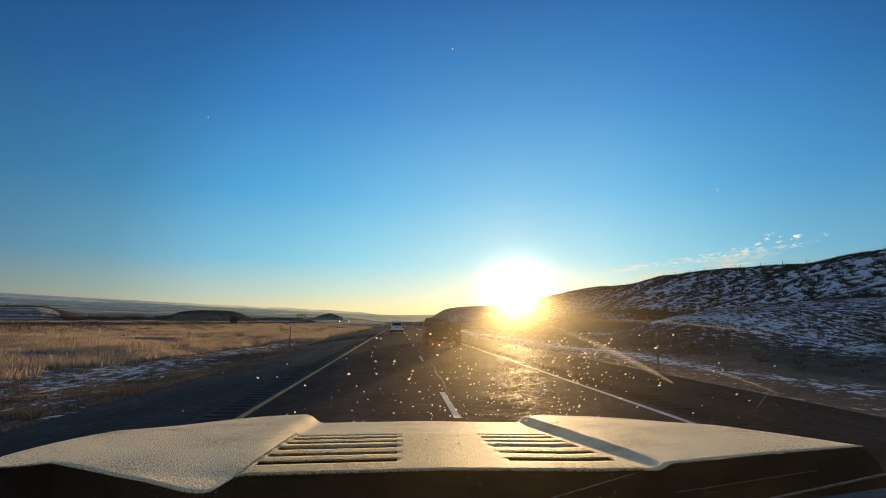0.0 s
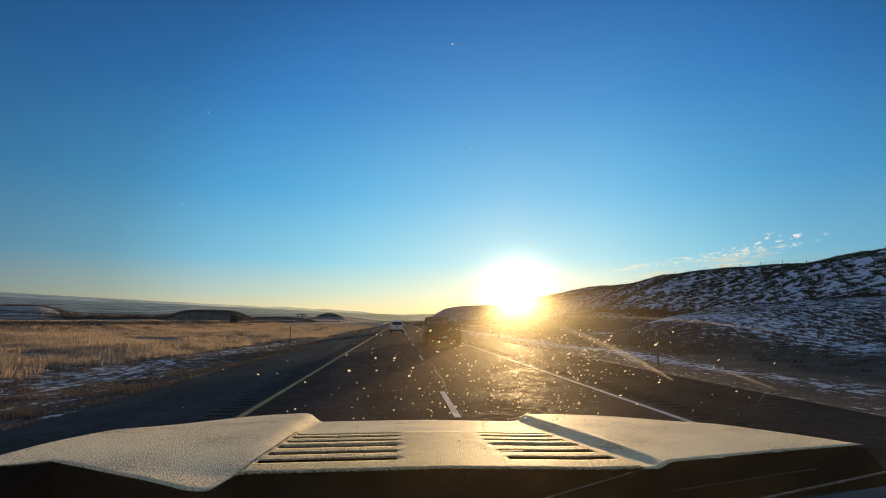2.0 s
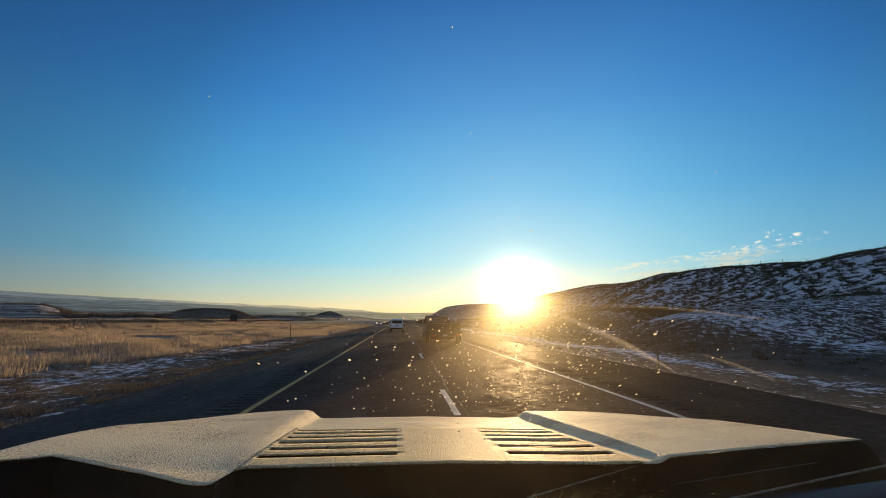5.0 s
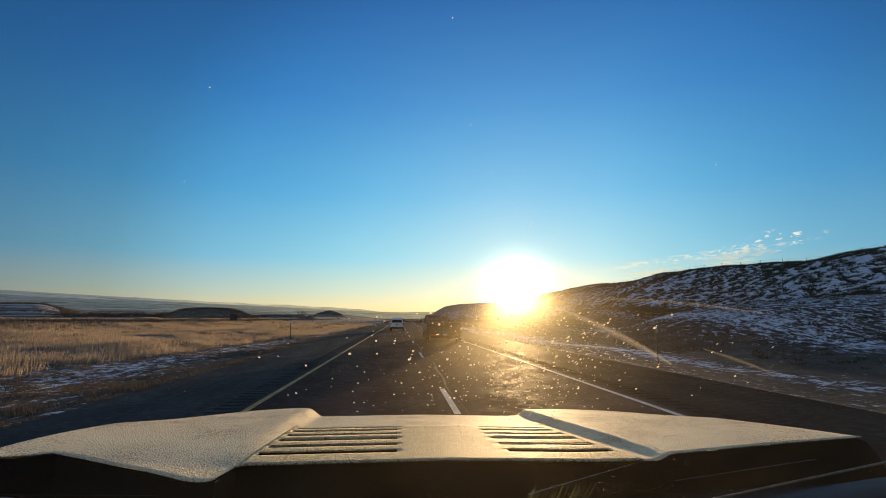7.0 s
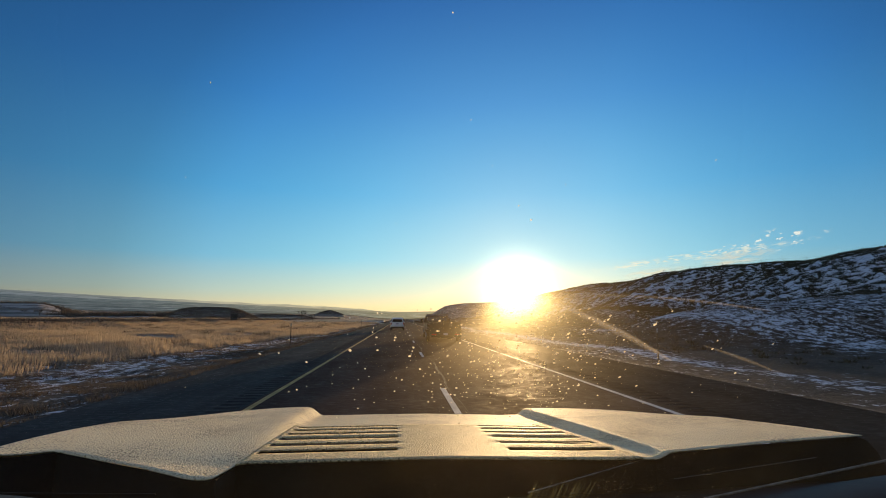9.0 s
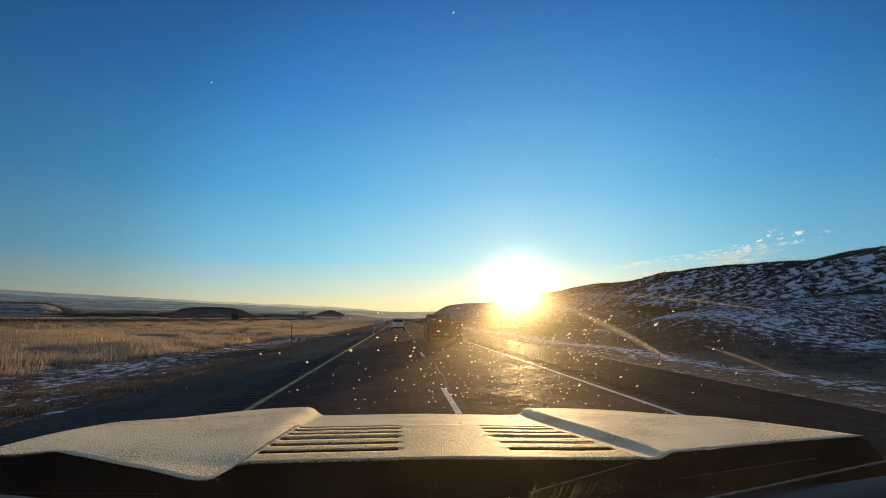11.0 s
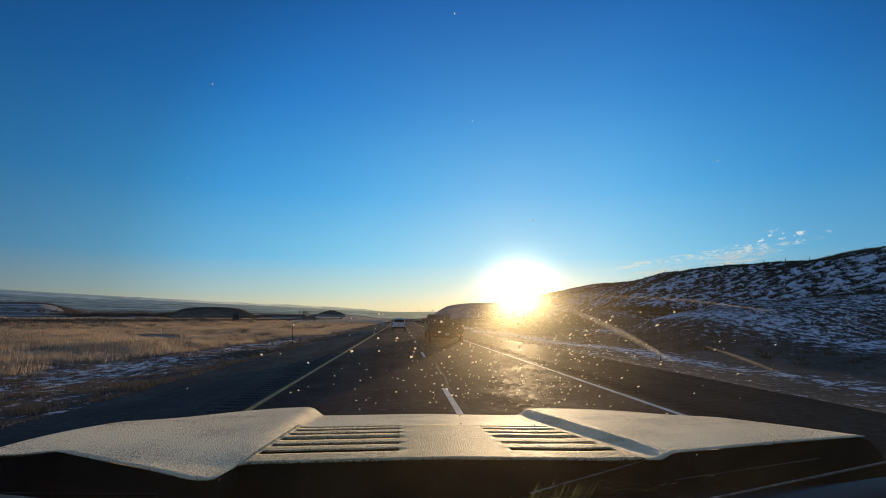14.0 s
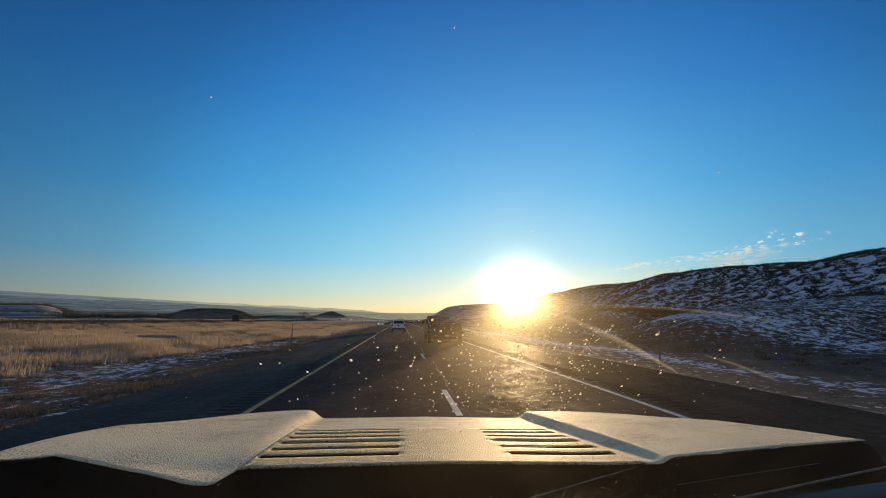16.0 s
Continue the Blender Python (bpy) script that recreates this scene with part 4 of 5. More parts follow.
def build_pickup(at):
    t = thing("pickup_truck", at, "dark crew-cab pickup towing a box trailer", "pickup")
    bm = bmesh.new()
    prism(bm, [(0.0, 0.50), (0.0, 1.22), (1.75, 1.24), (1.75, 0.50)], -0.97, 0.97, 0.03)
    part("bed", bm, TRUCK_PAINT, t, bevel=0.03)
    bm = bmesh.new()
    prism(bm, [(1.78, 0.50), (1.78, 1.27), (4.2, 1.30), (5.5, 1.16), (5.65, 0.95), (5.65, 0.50)], -0.98, 0.98, 0.03)
    part("cab", bm, TRUCK_PAINT, t, bevel=0.03)
    bm = bmesh.new()
    prism(bm, [(1.93, 1.83), (2.3, 1.95), (3.5, 1.94), (3.74, 1.83)], -0.85, 0.85, 0.03)
    part("roof", bm, TRUCK_PAINT, t, bevel=0.02)
    for x in (-1, 1):
        for y0, y1 in ((1.84, 1.98), (2.98, 2.98), (4.2, 3.66)):
            bm = bmesh.new()
            rod(bm, (x * 0.92, y0, 1.25), (x * 0.81, y1, 1.86), 0.055, 0.05, 6)
            part("pillar", bm, TRUCK_PAINT, t)
    bm = bmesh.new()
    prism(bm, [(1.84, 1.28), (1.97, 1.83), (1.975, 1.83), (1.845, 1.28)], -0.84, 0.84, 0.0)
    part("rear_window", bm, CABIN_GLASS, t)
    bm = bmesh.new()
    prism(bm, [(4.17, 1.30), (3.66, 1.83), (3.665, 1.83), (4.175, 1.30)], -0.84, 0.84, 0.0)
    part("front_window", bm, CABIN_GLASS, t)
    for x in (-0.48, 0.48):
        bm = bmesh.new()
        box(bm, x - 0.24, x + 0.24, 2.9, 3.05, 0.8, 1.42)
        box(bm, x - 0.13, x + 0.13, 2.92, 3.02, 1.44, 1.62)
        part("seat", bm, BLACK, t, bevel=0.02)
    for x in (-1.28, 1.10):
        bm = bmesh.new()
        box(bm, x, x + 0.18, 3.75, 3.85, 1.26, 1.58)
        part("mirror", bm, BLACK, t, bevel=0.01)
        bm = bmesh.new()
        xa, xb = sorted((x + 0.09, 0.9 if x > 0 else -0.9))
        rod(bm, (xa, 3.8, 1.36), (xb, 3.8, 1.34), 0.015, 0.015, 6)
        part("mirror_arm", bm, BLACK, t)
    # rack behind the cab
    for x in (-0.86, 0.86):
        bm = bmesh.new()
        rod(bm, (x, 1.6, 1.2), (x, 1.6, 1.93), 0.03, 0.03, 6)
        part("rack_post", bm, STEEL, t)
    bm = bmesh.new()
    rod(bm, (-0.88, 1.6, 1.93), (0.88, 1.6, 1.93), 0.03, 0.03, 6)
    part("rack_bar", bm, STEEL, t)
    bm = bmesh.new()
    box(bm, -0.95, 0.95, -0.10, 0.0, 0.48, 0.66)
    part("bumper", bm, STEEL, t, bevel=0.01)
    for x in (-0.95, 0.80):
        bm = bmesh.new()
        box(bm, x, x + 0.15, -0.02, 0.02, 0.85, 1.12)
        part("tail_light", bm, RED_LENS, t)
    for x in (-0.86, 0.86):
        for y in (1.0, 4.75):
            wheel(t, x, y, 0.40, 0.27)
    bm = bmesh.new()
    box(bm, -0.5, 0.5, 0.0, 5.4, 0.36, 0.52)
    part("chassis", bm, BLACK, t)
    return t


def build_suv(at, paint, name, label, turn=0.0):
    t = thing(name, at, label, "car", turn=turn)
    bm = bmesh.new()
    prism(bm, [(0.06, 0.46), (0.0, 0.80), (0.02, 0.98), (0.10, 1.06), (2.9, 1.05), (4.35, 0.92), (4.55, 0.70), (4.55, 0.40), (0.3, 0.36)], -0.94, 0.94, 0.04)
    part("body", bm, paint, t, bevel=0.03)
    bm = bmesh.new()
    prism(bm, [(0.10, 1.03), (0.40, 1.60), (0.62, 1.70), (1.3, 1.74), (2.2, 1.70), (3.1, 1.03)], -0.89, 0.89, 0.20)
    part("roof", bm, paint, t, bevel=0.04)
    bm = bmesh.new()
    prism(bm, [(0.105, 1.13), (0.315, 1.53), (0.37, 1.53), (0.2, 1.13)], -0.72, 0.72, 0.10)
    part("rear_window", bm, CAR_GLASS, t, bevel=0.01)
    for x in (-0.93, 0.93):
        s = -1 if x < 0 else 1
        bm = bmesh.new()
        prism(bm, [(0.55, 1.12), (0.72, 1.52), (2.1, 1.54), (2.75, 1.12)], *sorted((s * 0.872, s * 0.80)), 0.0)
        part("side_window", bm, CAR_GLASS, t)
        bm = bmesh.new()
        box(bm, *sorted((s * 0.935, s * 0.76)), -0.015, 0.12, 0.80, 1.08)
        part("tail_light", bm, RED_LENS, t, bevel=0.02)
        bm = bmesh.new()
        rod(bm, (s * 0.66, 0.75, 1.775), (s * 0.66, 2.1, 1.765), 0.022, 0.022, 6)
        rod(bm, (s * 0.66, 0.80, 1.70), (s * 0.66, 0.80, 1.775), 0.02, 0.02, 6)
        rod(bm, (s * 0.66, 2.05, 1.68), (s * 0.66, 2.05, 1.765), 0.02, 0.02, 6)
        part("roof_rail", bm, BLACK, t)
        bm = bmesh.new()
        box(bm, *sorted((s * 0.93, s * 1.07)), 2.7, 2.78, 1.0, 1.16)
        part("mirror", bm, paint, t, bevel=0.02)
    bm = bmesh.new()
    box(bm, -0.93, 0.93, -0.07, 0.10, 0.52, 0.76)
    part("bumper", bm, paint, t, bevel=0.03)
    bm = bmesh.new()
    box(bm, -0.90, 0.90, -0.05, 0.3, 0.30, 0.515)
    part("lower_bumper", bm, BLACK, t, "dark plastic lower bumper", bevel=0.02)
    bm = bmesh.new()
    box(bm, -0.18, 0.18, -0.03, 0.0, 0.84, 0.95)
    part("plate", bm, STEEL, t, "pale blank plate")
    for x in (-0.82, 0.82):
        for y in (0.9, 3.7):
            wheel(t, x, y, 0.34, 0.22)
    return t


build_trailer((3.15, 33.0, 0.0))
build_pickup((3.1, 37.8, 0.0))
build_suv((-0.25, 67.0, 0.0), CAR_PAINT, "white_suv", "white station wagon with dark rear window on the road")
build_suv((-69.0, 570.0, 1.62), TRUCK_PAINT, "dark_suv", "dark station wagon with sunlit windscreen on the far carriageway", 180.0)
build_suv((-68.6, 684.0, 1.62), CAR_PAINT, "white_suv", "white station wagon on the far carriageway", 180.0)


# ---- grass, brush ----
def blades(name, spots, heights, count, spread, width, mat, label, category, seed, lean=0.35):
    """Tufts of thin blades: one triangle a blade, bent outwards."""
    rng = np.random.default_rng(seed)
    k = len(spots)
    base = np.repeat(spots, count, axis=0)
    h = np.repeat(heights, count) * rng.uniform(0.55, 1.1, k * count)
    ang = rng.uniform(0, 2 * np.pi, k * count)
    off = spread * np.sqrt(rng.uniform(0, 1, k * count))
    foot = base + np.stack((off * np.cos(ang), off * np.sin(ang), np.zeros(k * count)), axis=1)
    tip = foot + np.stack((np.cos(ang), np.sin(ang), np.zeros(k * count)), axis=1) * (h * lean * rng.uniform(0.2, 1, k * count))[:, None]
    tip[:, 2] += h
    face = rng.uniform(0, np.pi, k * count)
    w = np.repeat(width, count) if isinstance(width, np.ndarray) else np.full(k * count, width)
    side = np.stack((np.cos(face) * w, np.sin(face) * w, np.zeros(k * count)), axis=1)
    v = np.stack((foot - side, foot + side, tip), axis=1).reshape(-1, 3)
    f = np.arange(len(v)).reshape(-1, 3)
    ob = from_arrays(name, v, f, mat)
    return tagged(ob, label, category, kind="stuff")


def scatter(n, x0, x1, y0, y1, seed, power=1.0):
    rng = np.random.default_rng(seed)
    x = rng.uniform(x0, x1, n)
    y = y0 + (y1 - y0) * rng.uniform(0, 1, n) ** power
    return x, y


def build_grass():
    x, y = scatter(62000, -64, -8.5, 3, 240, 11, 1.7)
    d = 0.6 * wave(x, y, 6, 0.7) + 0.6 * wave(x, y, 2.2, 1.9)
    keep = (d > -0.50) & (x < -14.0 + 1.5 * wave(x, y, 5, 0.2) + 4.0 * step(28, 75, y))
    x, y = x[keep], y[keep]
    s = np.stack((x, y, land(x, y) - 0.02), axis=1)
    r = np.hypot(x, y)
    blades("tall_grass", s, 0.40 + 0.35 * np.clip(d[keep], 0, 1), 14, 0.34, 0.0045 + 0.00022 * r, STRAW,
           "tall dry straw-coloured grass in the median", "grass", 21)
    x, y = scatter(44000, -16.0, -6.0, 2, 160, 12, 1.6)
    keep = 0.5 * wave(x, y, 2.5, 0.9) + wave(x, y, 0.55, 0.3) + 0.5 * wave(x, y, 0.21, 1.3) > np.where(x < -10.5, 0.12, 0.18)
    x, y = x[keep], y[keep]
    s = np.stack((x, y, land(x, y) - 0.02), axis=1)
    blades("verge_tufts", s, np.random.default_rng(6).uniform(0.05, 0.19, len(x)), 10, 0.24, 0.008, VERGE_STRAW, "short dry tufts on the gravel verge", "grass", 22, 0.8)
    x, y = scatter(17000, 8.8, 60, 4, 300, 13, 1.4)
    keep = (wave(x, y, 6, 2.7) + 0.5 * wave(x, y, 2.0, 0.2) > 0.15) & (np.abs(x - 13.6) > 1.3) & (np.abs(x - 28) > 2.0)
    x, y = x[keep], y[keep]
    s = np.stack((x, y, land(x, y) - 0.02), axis=1)
    blades("roadside_grass", s, np.where(x < 11, 0.14, 0.26), 8, 0.32, 0.012 + 0.0002 * np.hypot(x, y), DARK_STRAW,
           "dry winter grass at the foot of the hill", "grass", 23)
    x, y = scatter(360, -62, -15, 22, 260, 15, 1.2)
    s = np.stack((x, y, land(x, y) - 0.02), axis=1)
    blades("median_shrubs", s, np.random.default_rng(9).uniform(0.25, 0.65, len(x)), 110, 0.75, 0.008 + 0.00025 * np.hypot(x, y), VERGE_STRAW,
           "low brown shrubs among the dry grass", "shrub", 25, 0.8)
    x, y = scatter(70000, 46, 135, 20, 420, 14, 1.2)
    keep = 0.15 * wave(x, y, 9, 4.7) + 0.7 * wave(x, y, 1.1, 0.2) + 0.5 * wave(x, y, 0.5, 2.2) > -0.05
    x, y = x[keep], y[keep]
    s = np.stack((x, y, land(x, y) - 0.03), axis=1)
    blades("sagebrush", s, np.random.default_rng(4).uniform(0.26, 0.62, len(x)), 18, 0.36, 0.055 + 0.00016 * np.hypot(x, y), SAGE,
           "low dark sagebrush over the snowy hillside", "brush", 24, 1.5)


def build_dots():
    """Small dark bushes dotted over the foot of the hill."""
    x, y = scatter(2600, 18, 58, 8, 260, 41, 1.3)
    keep = (np.abs(x - 28) > 1.2)
    x, y = x[keep], y[keep]
    s = np.stack((x, y, land(x, y) - 0.03), axis=1)
    blades("low_bushes", s, np.random.default_rng(8).uniform(0.10, 0.26, len(x)), 14, 0.24, 0.05 + 0.0002 * np.hypot(x, y), SAGE,
           "small dark bushes dotted over the dry slope", "brush", 42, 1.3)


build_grass()
build_dots()


# ---- roadside things ----
def build_delineator(at):
    t = thing("delineator_post", at, "thin dark roadside marker post in the verge", "marker post", "marker posts")
    bm = bmesh.new()
    rod(bm, (0, 0, -0.3), (0, 0, 1.70), 0.035, 0.032, 8)
    part("post", bm, POSTWOOD, t)
    bm = bmesh.new()
    box(bm, -0.045, 0.045, -0.048, -0.033, 1.45, 1.65)
    part("reflector", bm, CHROME, t)
    return t


def on_land(x, y):
    return (x, y, float(land(x, y)))


post = build_delineator(on_land(-8.0, 37.0))
for x, y in ((-7.3, 95.0), (-7.3, 155.0), (11.4, 20.7), (10.6, 90.0), (10.6, 140)):
    copy_thing(post, pose(*on_land(x, y)))


def build_guardrail(x, y0, y1, facing):
    t = thing("guardrail", (x, y0, 0.0), "galvanised steel guardrail on dark posts beside the shoulder", "guardrail", "guardrails")
    bm = bmesh.new()
    length = y1 - y0
    profile = [(0.0, 0.42), (0.05, 0.47), (0.05, 0.52), (0.0, 0.575), (0.05, 0.63), (0.05, 0.68), (0.0, 0.73)]
    ends = [(0.0, -0.30), (4.0, -0.05), (7.0, 0.0), (length - 7, 0.0), (length, -0.25)]
    rows = [[bm.verts.new((facing * a, y, z + dz)) for a, z in profile] for y, dz in ends]
    for a, b in zip(rows, rows[1:]):
        for i in range(len(profile) - 1):
            bm.faces.new((a[i], a[i + 1], b[i + 1], b[i]))
    rail = part("rail", bm, STEEL, t)
    rail.modifiers.new("thick", "SOLIDIFY").thickness = 0.006
    y = 1.5
    while y < length:
        bm = bmesh.new()
        box(bm, -facing * 0.18 if facing > 0 else 0.02, -0.02 if facing > 0 else 0.18, y - 0.08, y + 0.08, -0.6, 0.72 if y > 6 else 0.5)
        post = part("post", bm, POSTWOOD, t)
        bm = bmesh.new()
        box(bm, *sorted((-facing * 0.015, -facing * 0.019)), y - 0.06, y + 0.06, 0.46, 0.70)
        part("spacer", bm, STEEL, post)
        y += 3.8


build_guardrail(-5.95, 186, 282, 1)
build_guardrail(8.45, 184, 286, -1)


def build_bridge():
    """Short concrete deck with dark joints, where the rails stand."""
    deck = strip("bridge_deck", LEFT_EDGE + 0.05, RIGHT_EDGE - 0.05, 236, 264, 0.0042, CONCRETE)
    tagged(deck, "short pale concrete bridge deck across both lanes", "bridge deck", kind="structure")
    for y in (235.8, 264.0):
        tagged(strip("deck_joint", LEFT_EDGE + 0.05, RIGHT_EDGE - 0.05, y, y + 0.2, 0.0046, TAR), "dark expansion joint at the end of the deck", "deck joint", kind="structure")


build_bridge()


def build_sign(at):
    t = thing("sign_board", at, "dark back of a roadside sign on two posts", "road sign")
    bm = bmesh.new()
    box(bm, -1.1, 1.1, -0.03, 0.03, 1.1, 3.1)
    part("board", bm, SIGN_BACK, t, bevel=0.01)
    for z in (1.5, 2.6):
        bm = bmesh.new()
        box(bm, -1.1, 1.1, -0.08, -0.03, z, z + 0.07)
        part("brace", bm, STEEL, t)
    for x in (-0.7, 0.7):
        bm = bmesh.new()
        rod(bm, (x, 0.08, -0.3), (x, 0.08, 3.0), 0.06, 0.06, 8)
        part("post", bm, POSTWOOD, t)
    return t


build_sign(on_land(-53.5, 163.0))


def build_tree(at, height, seed):
    """Bare winter tree: tapered trunk and limbs that fork again and again."""
    rng = random.Random(seed)
    t = thing("bare_tree", at, "leafless grey-brown tree with a fan of twigs", "tree", "bare trees")
    trunk, twigs = bmesh.new(), bmesh.new()
    rod(trunk, (0, 0, -0.3), (0, 0, height * 0.22), height * 0.035, height * 0.026, 8)

    def fork(p, d, length, r, depth):
        q = p + d * length
        rod(trunk if depth > 3 else twigs, p, q, r, r * 0.7, 5 if depth > 2 else 3)
        if depth == 0:
            return
        for _ in range(3 if depth > 1 else 4):
            e = (d + Vector((rng.uniform(-1, 1), rng.uniform(-1, 1), rng.uniform(-0.35, 0.55))) * 0.62).normalized()
            fork(q, e, length * rng.uniform(0.62, 0.86), r * 0.62, depth - 1)

    for k in range(4):
        a = k * 1.6 + rng.uniform(-0.4, 0.4)
        fork(Vector((0, 0, height * 0.2)), Vector((math.cos(a) * 0.6, math.sin(a) * 0.6, 0.8)).normalized(), height * 0.24, height * 0.018, 4)
    part("trunk", trunk, BARK, t)
    part("crown", twigs, BARK, t)
    return t


build_tree(on_land(-290, 420), 6.0, 3)
build_tree(on_land(-58.5, 298), 6.2, 8)
build_tree(on_land(-51.5, 296), 5.6, 5)


def build_bushes():
    """Belts of dark leafless brush between the far fields."""
    rng = np.random.default_rng(5)
    spots, tall = [], []
    for x0, y0, x1, y1, k, h in ((-275, 432, -190, 445, 420, 6.0), (-500, 640, -425, 650, 160, 5), (-380, 462, -312, 470, 50, 2.5),
                                 (-420, 520, -350, 528, 60, 2.5), (-560, 820, -380, 850, 130, 6), (-256, 405, -380, 592, 150, 5), (-300, 470, -215, 480, 160, 5)):
        f = rng.uniform(0, 1, k)
        f = f + 0.05 * np.sin(f * 37 + x0)
        spots.append(np.stack((x0 + (x1 - x0) * f + rng.normal(0, 6, k), y0 + (y1 - y0) * f + rng.normal(0, 10, k)), axis=1))
        tall.append(rng.uniform(0.15, 1.0, k) ** 1.5 * h * (0.55 + 0.45 * np.sin(f * 19 + y0)))
    for cx, cy, rx, ry, k in ((-116, 310, 28, 26, 1200), (-106, 760, 20, 20, 500), (-103, 430, 34, 24, 500)):
        a, q = rng.uniform(0, 2 * np.pi, k), np.sqrt(rng.uniform(0, 1, k)) * 0.95
        spots.append(np.stack((cx + rx * q * np.cos(a), cy + ry * q * np.sin(a)), axis=1))
        tall.append(rng.uniform(0.2, 0.5, k))
    k = 900
    spots.append(np.stack((-59.5 + rng.normal(0, 0.9, k), 40 + 440 * rng.uniform(0, 1, k) ** 1.4), axis=1))
    tall.append(rng.uniform(0.1, 0.3, k))
    p, tall = np.concatenate(spots), np.concatenate(tall)
    s = np.concatenate((p, land(p[:, 0], p[:, 1])[:, None]), axis=1)
    blades("far_brush", s, np.abs(tall) + 0.15, 40, 3.2, 0.08 + np.abs(tall) * 0.045, TWIGS, "dark leafless brush along the far fields and mounds", "brush", 31, 0.5)


build_bushes()


def build_hill_fence():
    t = thing("hill_fence", on_land(105, 180), "wire fence on thin posts along the ridge", "fence")
    inv = t.matrix_world.inverted()
    tops = []
    for k in range(24):
        y = 92 + 8 * k
        x = 105 + 1.5 * math.sin(k * 0.4)
        p = inv @ Vector(on_land(x, y))
        bm = bmesh.new()
        rod(bm, p + Vector((0, 0, -0.3)), p + Vector((0, 0, 1.3)), 0.07, 0.06, 6)
        part("post", bm, POSTWOOD, t)
        tops.append(p)
    for h in (0.6, 1.15):
        bm = bmesh.new()
        for a, b in zip(tops, tops[1:]):
            rod(bm, a + Vector((0, 0, h)), b + Vector((0, 0, h)), 0.012, 0.012, 3)
        part("wire", bm, STEEL, t)


build_hill_fence()


def build_far_land():
    """Banks of mist lying in the far valley, and a low rise at the end of the road."""
    for x0, x1, y0, y1 in ((-2300, -1500, 2700, 2780), (-1650, -900, 2900, 2990), (-1150, -520, 2850, 2920), (-2600, -2000, 2350, 2420), (-900, -120, 3050, 3120)):
        xs = np.linspace(x0, x1, 60)
        f = (xs - x0) / (x1 - x0)
        edge = np.clip(np.minimum(f, 1 - f) * 6, 0.02, 1)
        v = []
        for d, h in ((-0.5, 0.0), (-0.35, 9.0), (0.0, 14.0), (0.35, 9.0), (0.5, 0.0)):
            ys = (y0 + y1) / 2 + d * (y1 - y0) * edge
            z = land(xs, ys) + h * edge * (0.8 + 0.25 * wave(xs, ys, 40, 0.6)) + 9.0
            v.extend(zip(xs.tolist(), ys.tolist(), z.tolist()))
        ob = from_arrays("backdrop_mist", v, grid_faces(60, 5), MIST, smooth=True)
        tagged(ob, "pale bank of mist in the far valley", "mist", kind="structure")


build_far_land()


def build_fields():
    """Strips of snow-dusted and ploughed land on the far slope."""
    for y0, y1, mat, label in ((405, 428, FROSTED, "snow-dusted stubble field"), (434, 455, GROUND, "bare tan field"), (458, 482, FROSTED, "snow-dusted stubble field"),
                               (488, 512, GROUND, "bare tan field"), (516, 552, FROSTED, "snow-dusted stubble field"), (560, 600, FROSTED, "snow-dusted stubble field")):
        side, ys = np.linspace(-0.86, -0.645, 40), np.linspace(y0, y1, 5)
        gs, gy = np.meshgrid(side, ys)
        gy = gy + 3 * wave(gs * 500, gy * 0, 70, 0.4)
        gx = gs * gy
        gz = land(gx, gy) + 0.4
        ob = from_arrays("field_strip", np.stack((gx.ravel(), gy.ravel(), gz.ravel()), axis=1), grid_faces(40, 5), mat, smooth=True)
        tagged(ob, label, "field", kind="structure")
    xs, ys = np.linspace(-240, -70, 60), np.linspace(392, 404, 3)
    gx, gy = np.meshgrid(xs, ys)
    gz = land(gx, gy) + 0.4
    ob = from_arrays("field_strip", np.stack((gx.ravel(), gy.ravel(), gz.ravel()), axis=1), grid_faces(60, 3), FROSTED, smooth=True)
    tagged(ob, "thin snow strip along the field edge", "field", kind="structure")


build_fields()


def build_specks():
    """Dried splashes on the pane."""
    rng = np.random.default_rng(77)
    v, f = [], []
    k = 0
    high = ((-0.0865, 0.614), (-0.0722, 0.5705), (-0.1942, 0.5812), (-0.0137, 0.5378), (-0.0376, 0.5241), (-0.0283, 0.5149),
            (-0.1082, 0.5107), (-0.0571, 0.5474), (0.0668, 0.5542), (-0.2179, 0.5351))
    for i in range(900):
        if i < 700:
            x, g = rng.normal(*((0.092, 0.048) if i < 560 else (0.105, 0.10))), rng.normal(0.390, 0.050)
        elif i < 890:
            x, g = rng.normal(0.20, 0.10), rng.uniform(0.14, 0.26)
        else:
            across, g = high[i - 890]
            x = CX + across * (1.05 - 0.2 * g)
        if i < 700 and g > 0.445:
            g = 0.89 - g
        g = min(max(g, 0.14), 0.8)
        a = (x - CX) / (1.05 - 0.2 * g)
        c = np.array(pane_point(a, g)) + np.array((0, -0.002, -0.002))
        r = 0.00026 + (0.00072 if i < 700 else 0.00025) * rng.uniform() ** 2.0 + (0.0004 if rng.uniform() < 0.06 else 0.0)
        ex, ez = np.array((1.0, 0, 0)), np.array((0, -1.15, 0.83))
        n = 7
        for q in range(n):
            t = 2 * math.pi * q / n
            rr = r * rng.uniform(0.75, 1.2)
            v.append(tuple(c + ex * rr * math.cos(t) + ez * rr * math.sin(t)))
        f.append(tuple(range(k, k + n)))
        k += n
    ob = from_arrays("dried_spray", v, f, SPECK)
    ob.parent = CAR
    ob.matrix_basis = Matrix.Translation((-CX, -1.0, 0))
    tagged(ob, "small dried splashes", kind="stuff")


build_specks()


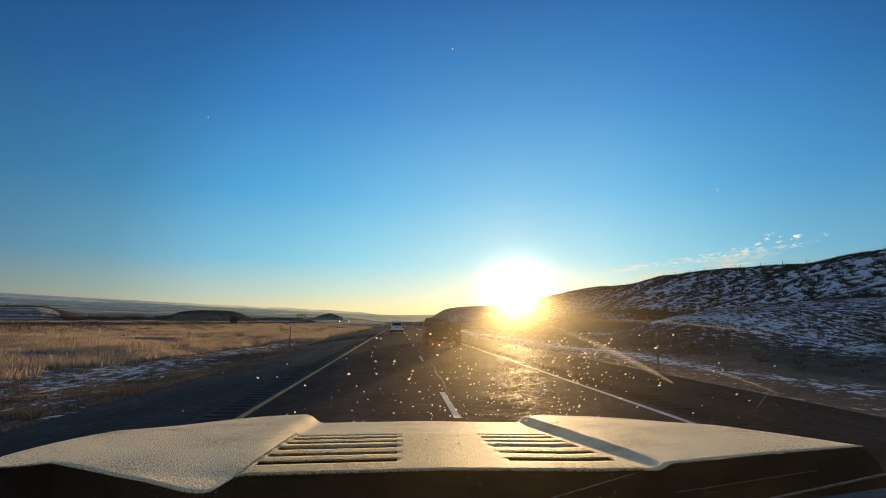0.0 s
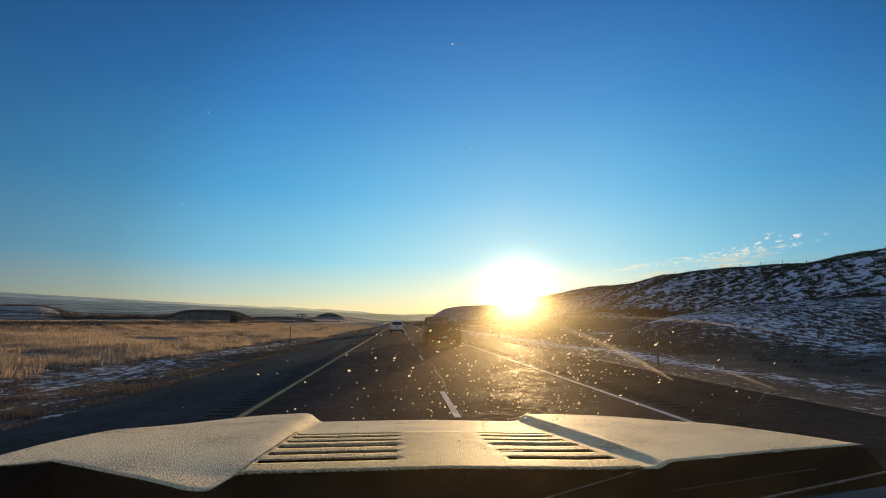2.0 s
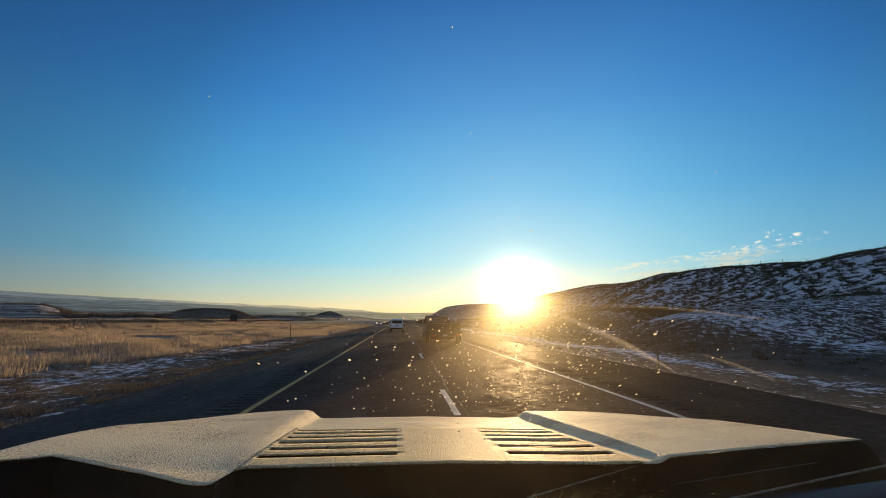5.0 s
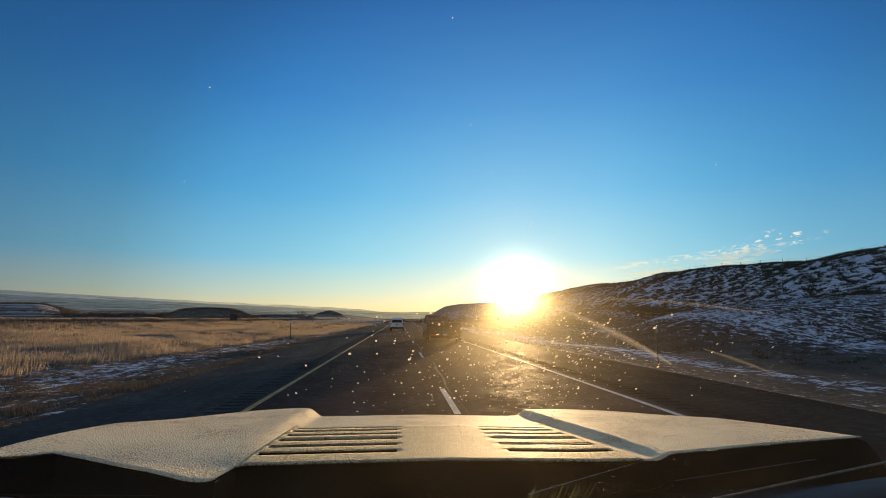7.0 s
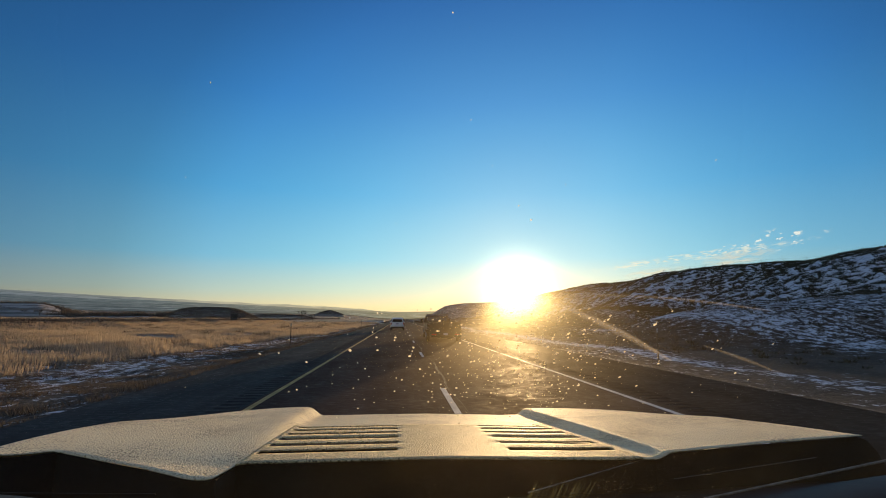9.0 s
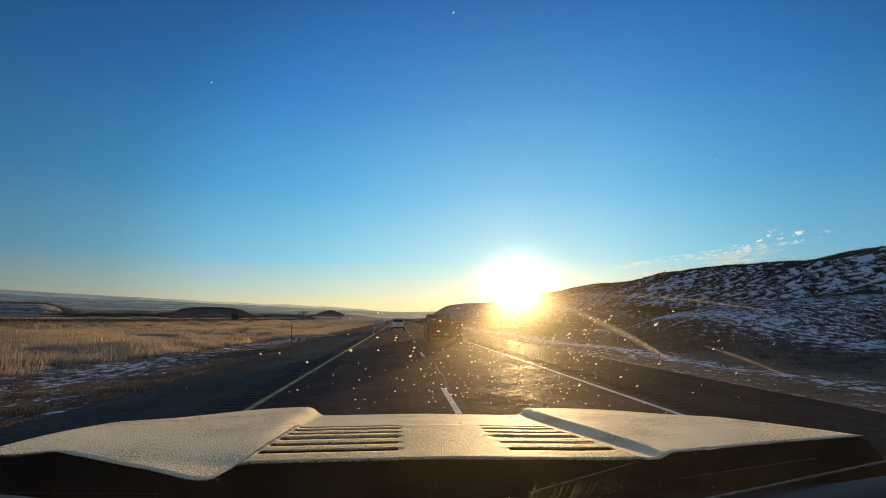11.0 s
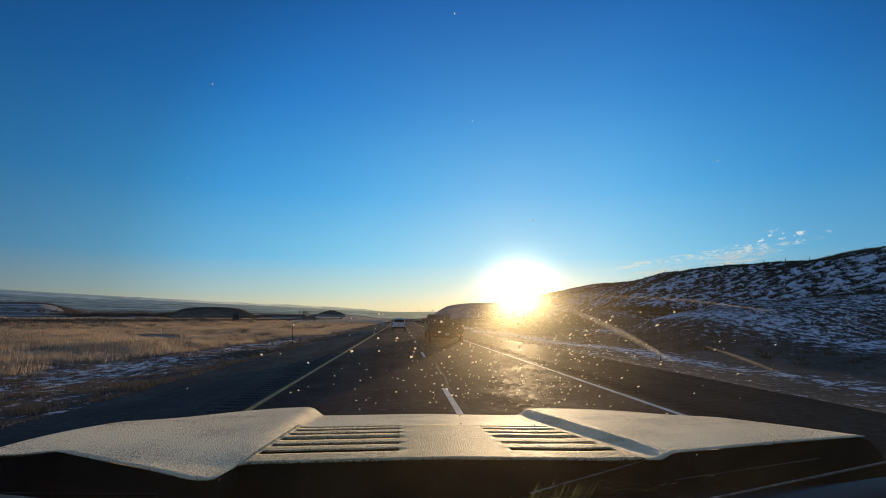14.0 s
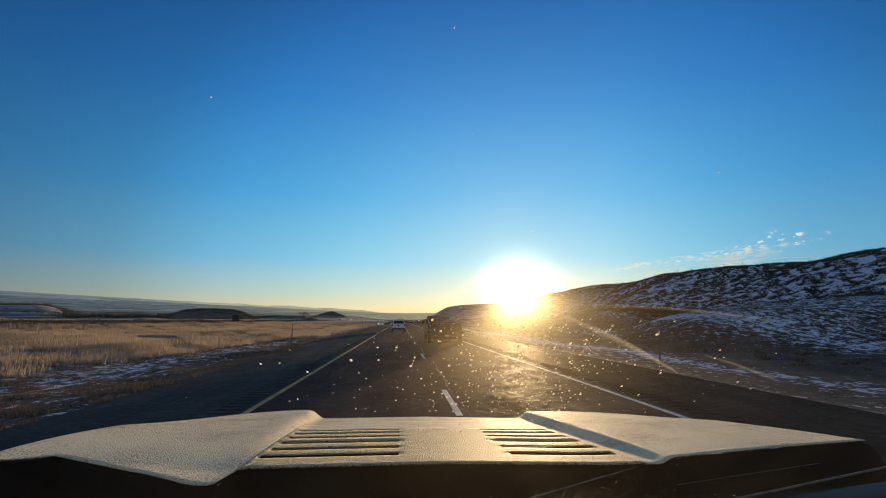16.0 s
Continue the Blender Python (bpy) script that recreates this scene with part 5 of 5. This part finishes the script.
def build_smears():
    """Arcs of salt that the wipers left on the pane, and painted reflections near its foot."""
    def ribbon(name, knots, width, mat, label):
        v, lift = [], -0.0022 - 0.3 * width
        for k, (a, f) in enumerate(knots):
            w = width * (0.3 + 0.7 * math.sin(math.pi * k / (len(knots) - 1)))
            c = Vector(pane_point(a, f)) + Vector((0, lift, lift))
            d = Vector(pane_point(*knots[min(k + 1, len(knots) - 1)])) - Vector(pane_point(*knots[max(k - 1, 0)]))
            across = d.cross(Vector((0, 0.62, 0.78))).normalized() * w
            v += [tuple(c - across), tuple(c + across)]
        ob = from_arrays(name, v, grid_faces(2, len(knots)), mat, CAR)
        ob.matrix_basis = Matrix.Translation((-CX, -1.0, 0))
        tagged(ob, label)

    for a0, f0, a1, f1, bow, width in ((-0.002, 0.4535, 0.1153, 0.3888, 0.003, 0.0021), (-0.004, 0.4575, 0.1671, 0.4429, 0.005, 0.0011),
                                       (0.1329, 0.4067, 0.2121, 0.3737, 0.001, 0.0013), (0.2057, 0.3492, 0.2001, 0.3984, 0.0, 0.0003),
                                       (0.0068, 0.436, 0.0457, 0.3727, 0.001, 0.0008), (-0.075, 0.442, -0.030, 0.453, 0.001, 0.0009), (-0.035, 0.4469, -0.0686, 0.3999, 0.0, 0.0010)):
        knots = [(a0 + (a1 - a0) * q, f0 + (f1 - f0) * q + bow * math.sin(math.pi * q)) for q in np.linspace(0, 1, 13)]
        for spread in (1.5, 1.0, 0.55):
            ribbon("wiper_smear", knots, width * spread, SMEAR if width > 0.002 else FAINT_SMEAR, "pale salt smear")
    # streaks and flecks imitate reflections low on the pane
    rng = random.Random(12)
    for k in range(38):
        a, f = rng.uniform(0.045, 0.115), rng.uniform(0.172, 0.200)
        lean = rng.uniform(-0.001, 0.002)
        ribbon("reflection_streak", [(a + lean * q, f - 0.045 * q) for q in (0, 0.3, 0.6, 1.0)], rng.uniform(0.0004, 0.0012), STREAK, "dull green streak painted as a reflection")
    for k in range(46):
        a, f = rng.uniform(0.105, 0.200), rng.uniform(0.160, 0.192)
        ln = rng.uniform(0.0015, 0.004)
        ribbon("reflection_fleck", [(a + ln * q, f + 0.0006 * q) for q in (0, 0.5, 1.0)], rng.uniform(0.0004, 0.0008), SMEAR, "pale fleck painted as a reflection")


build_smears()
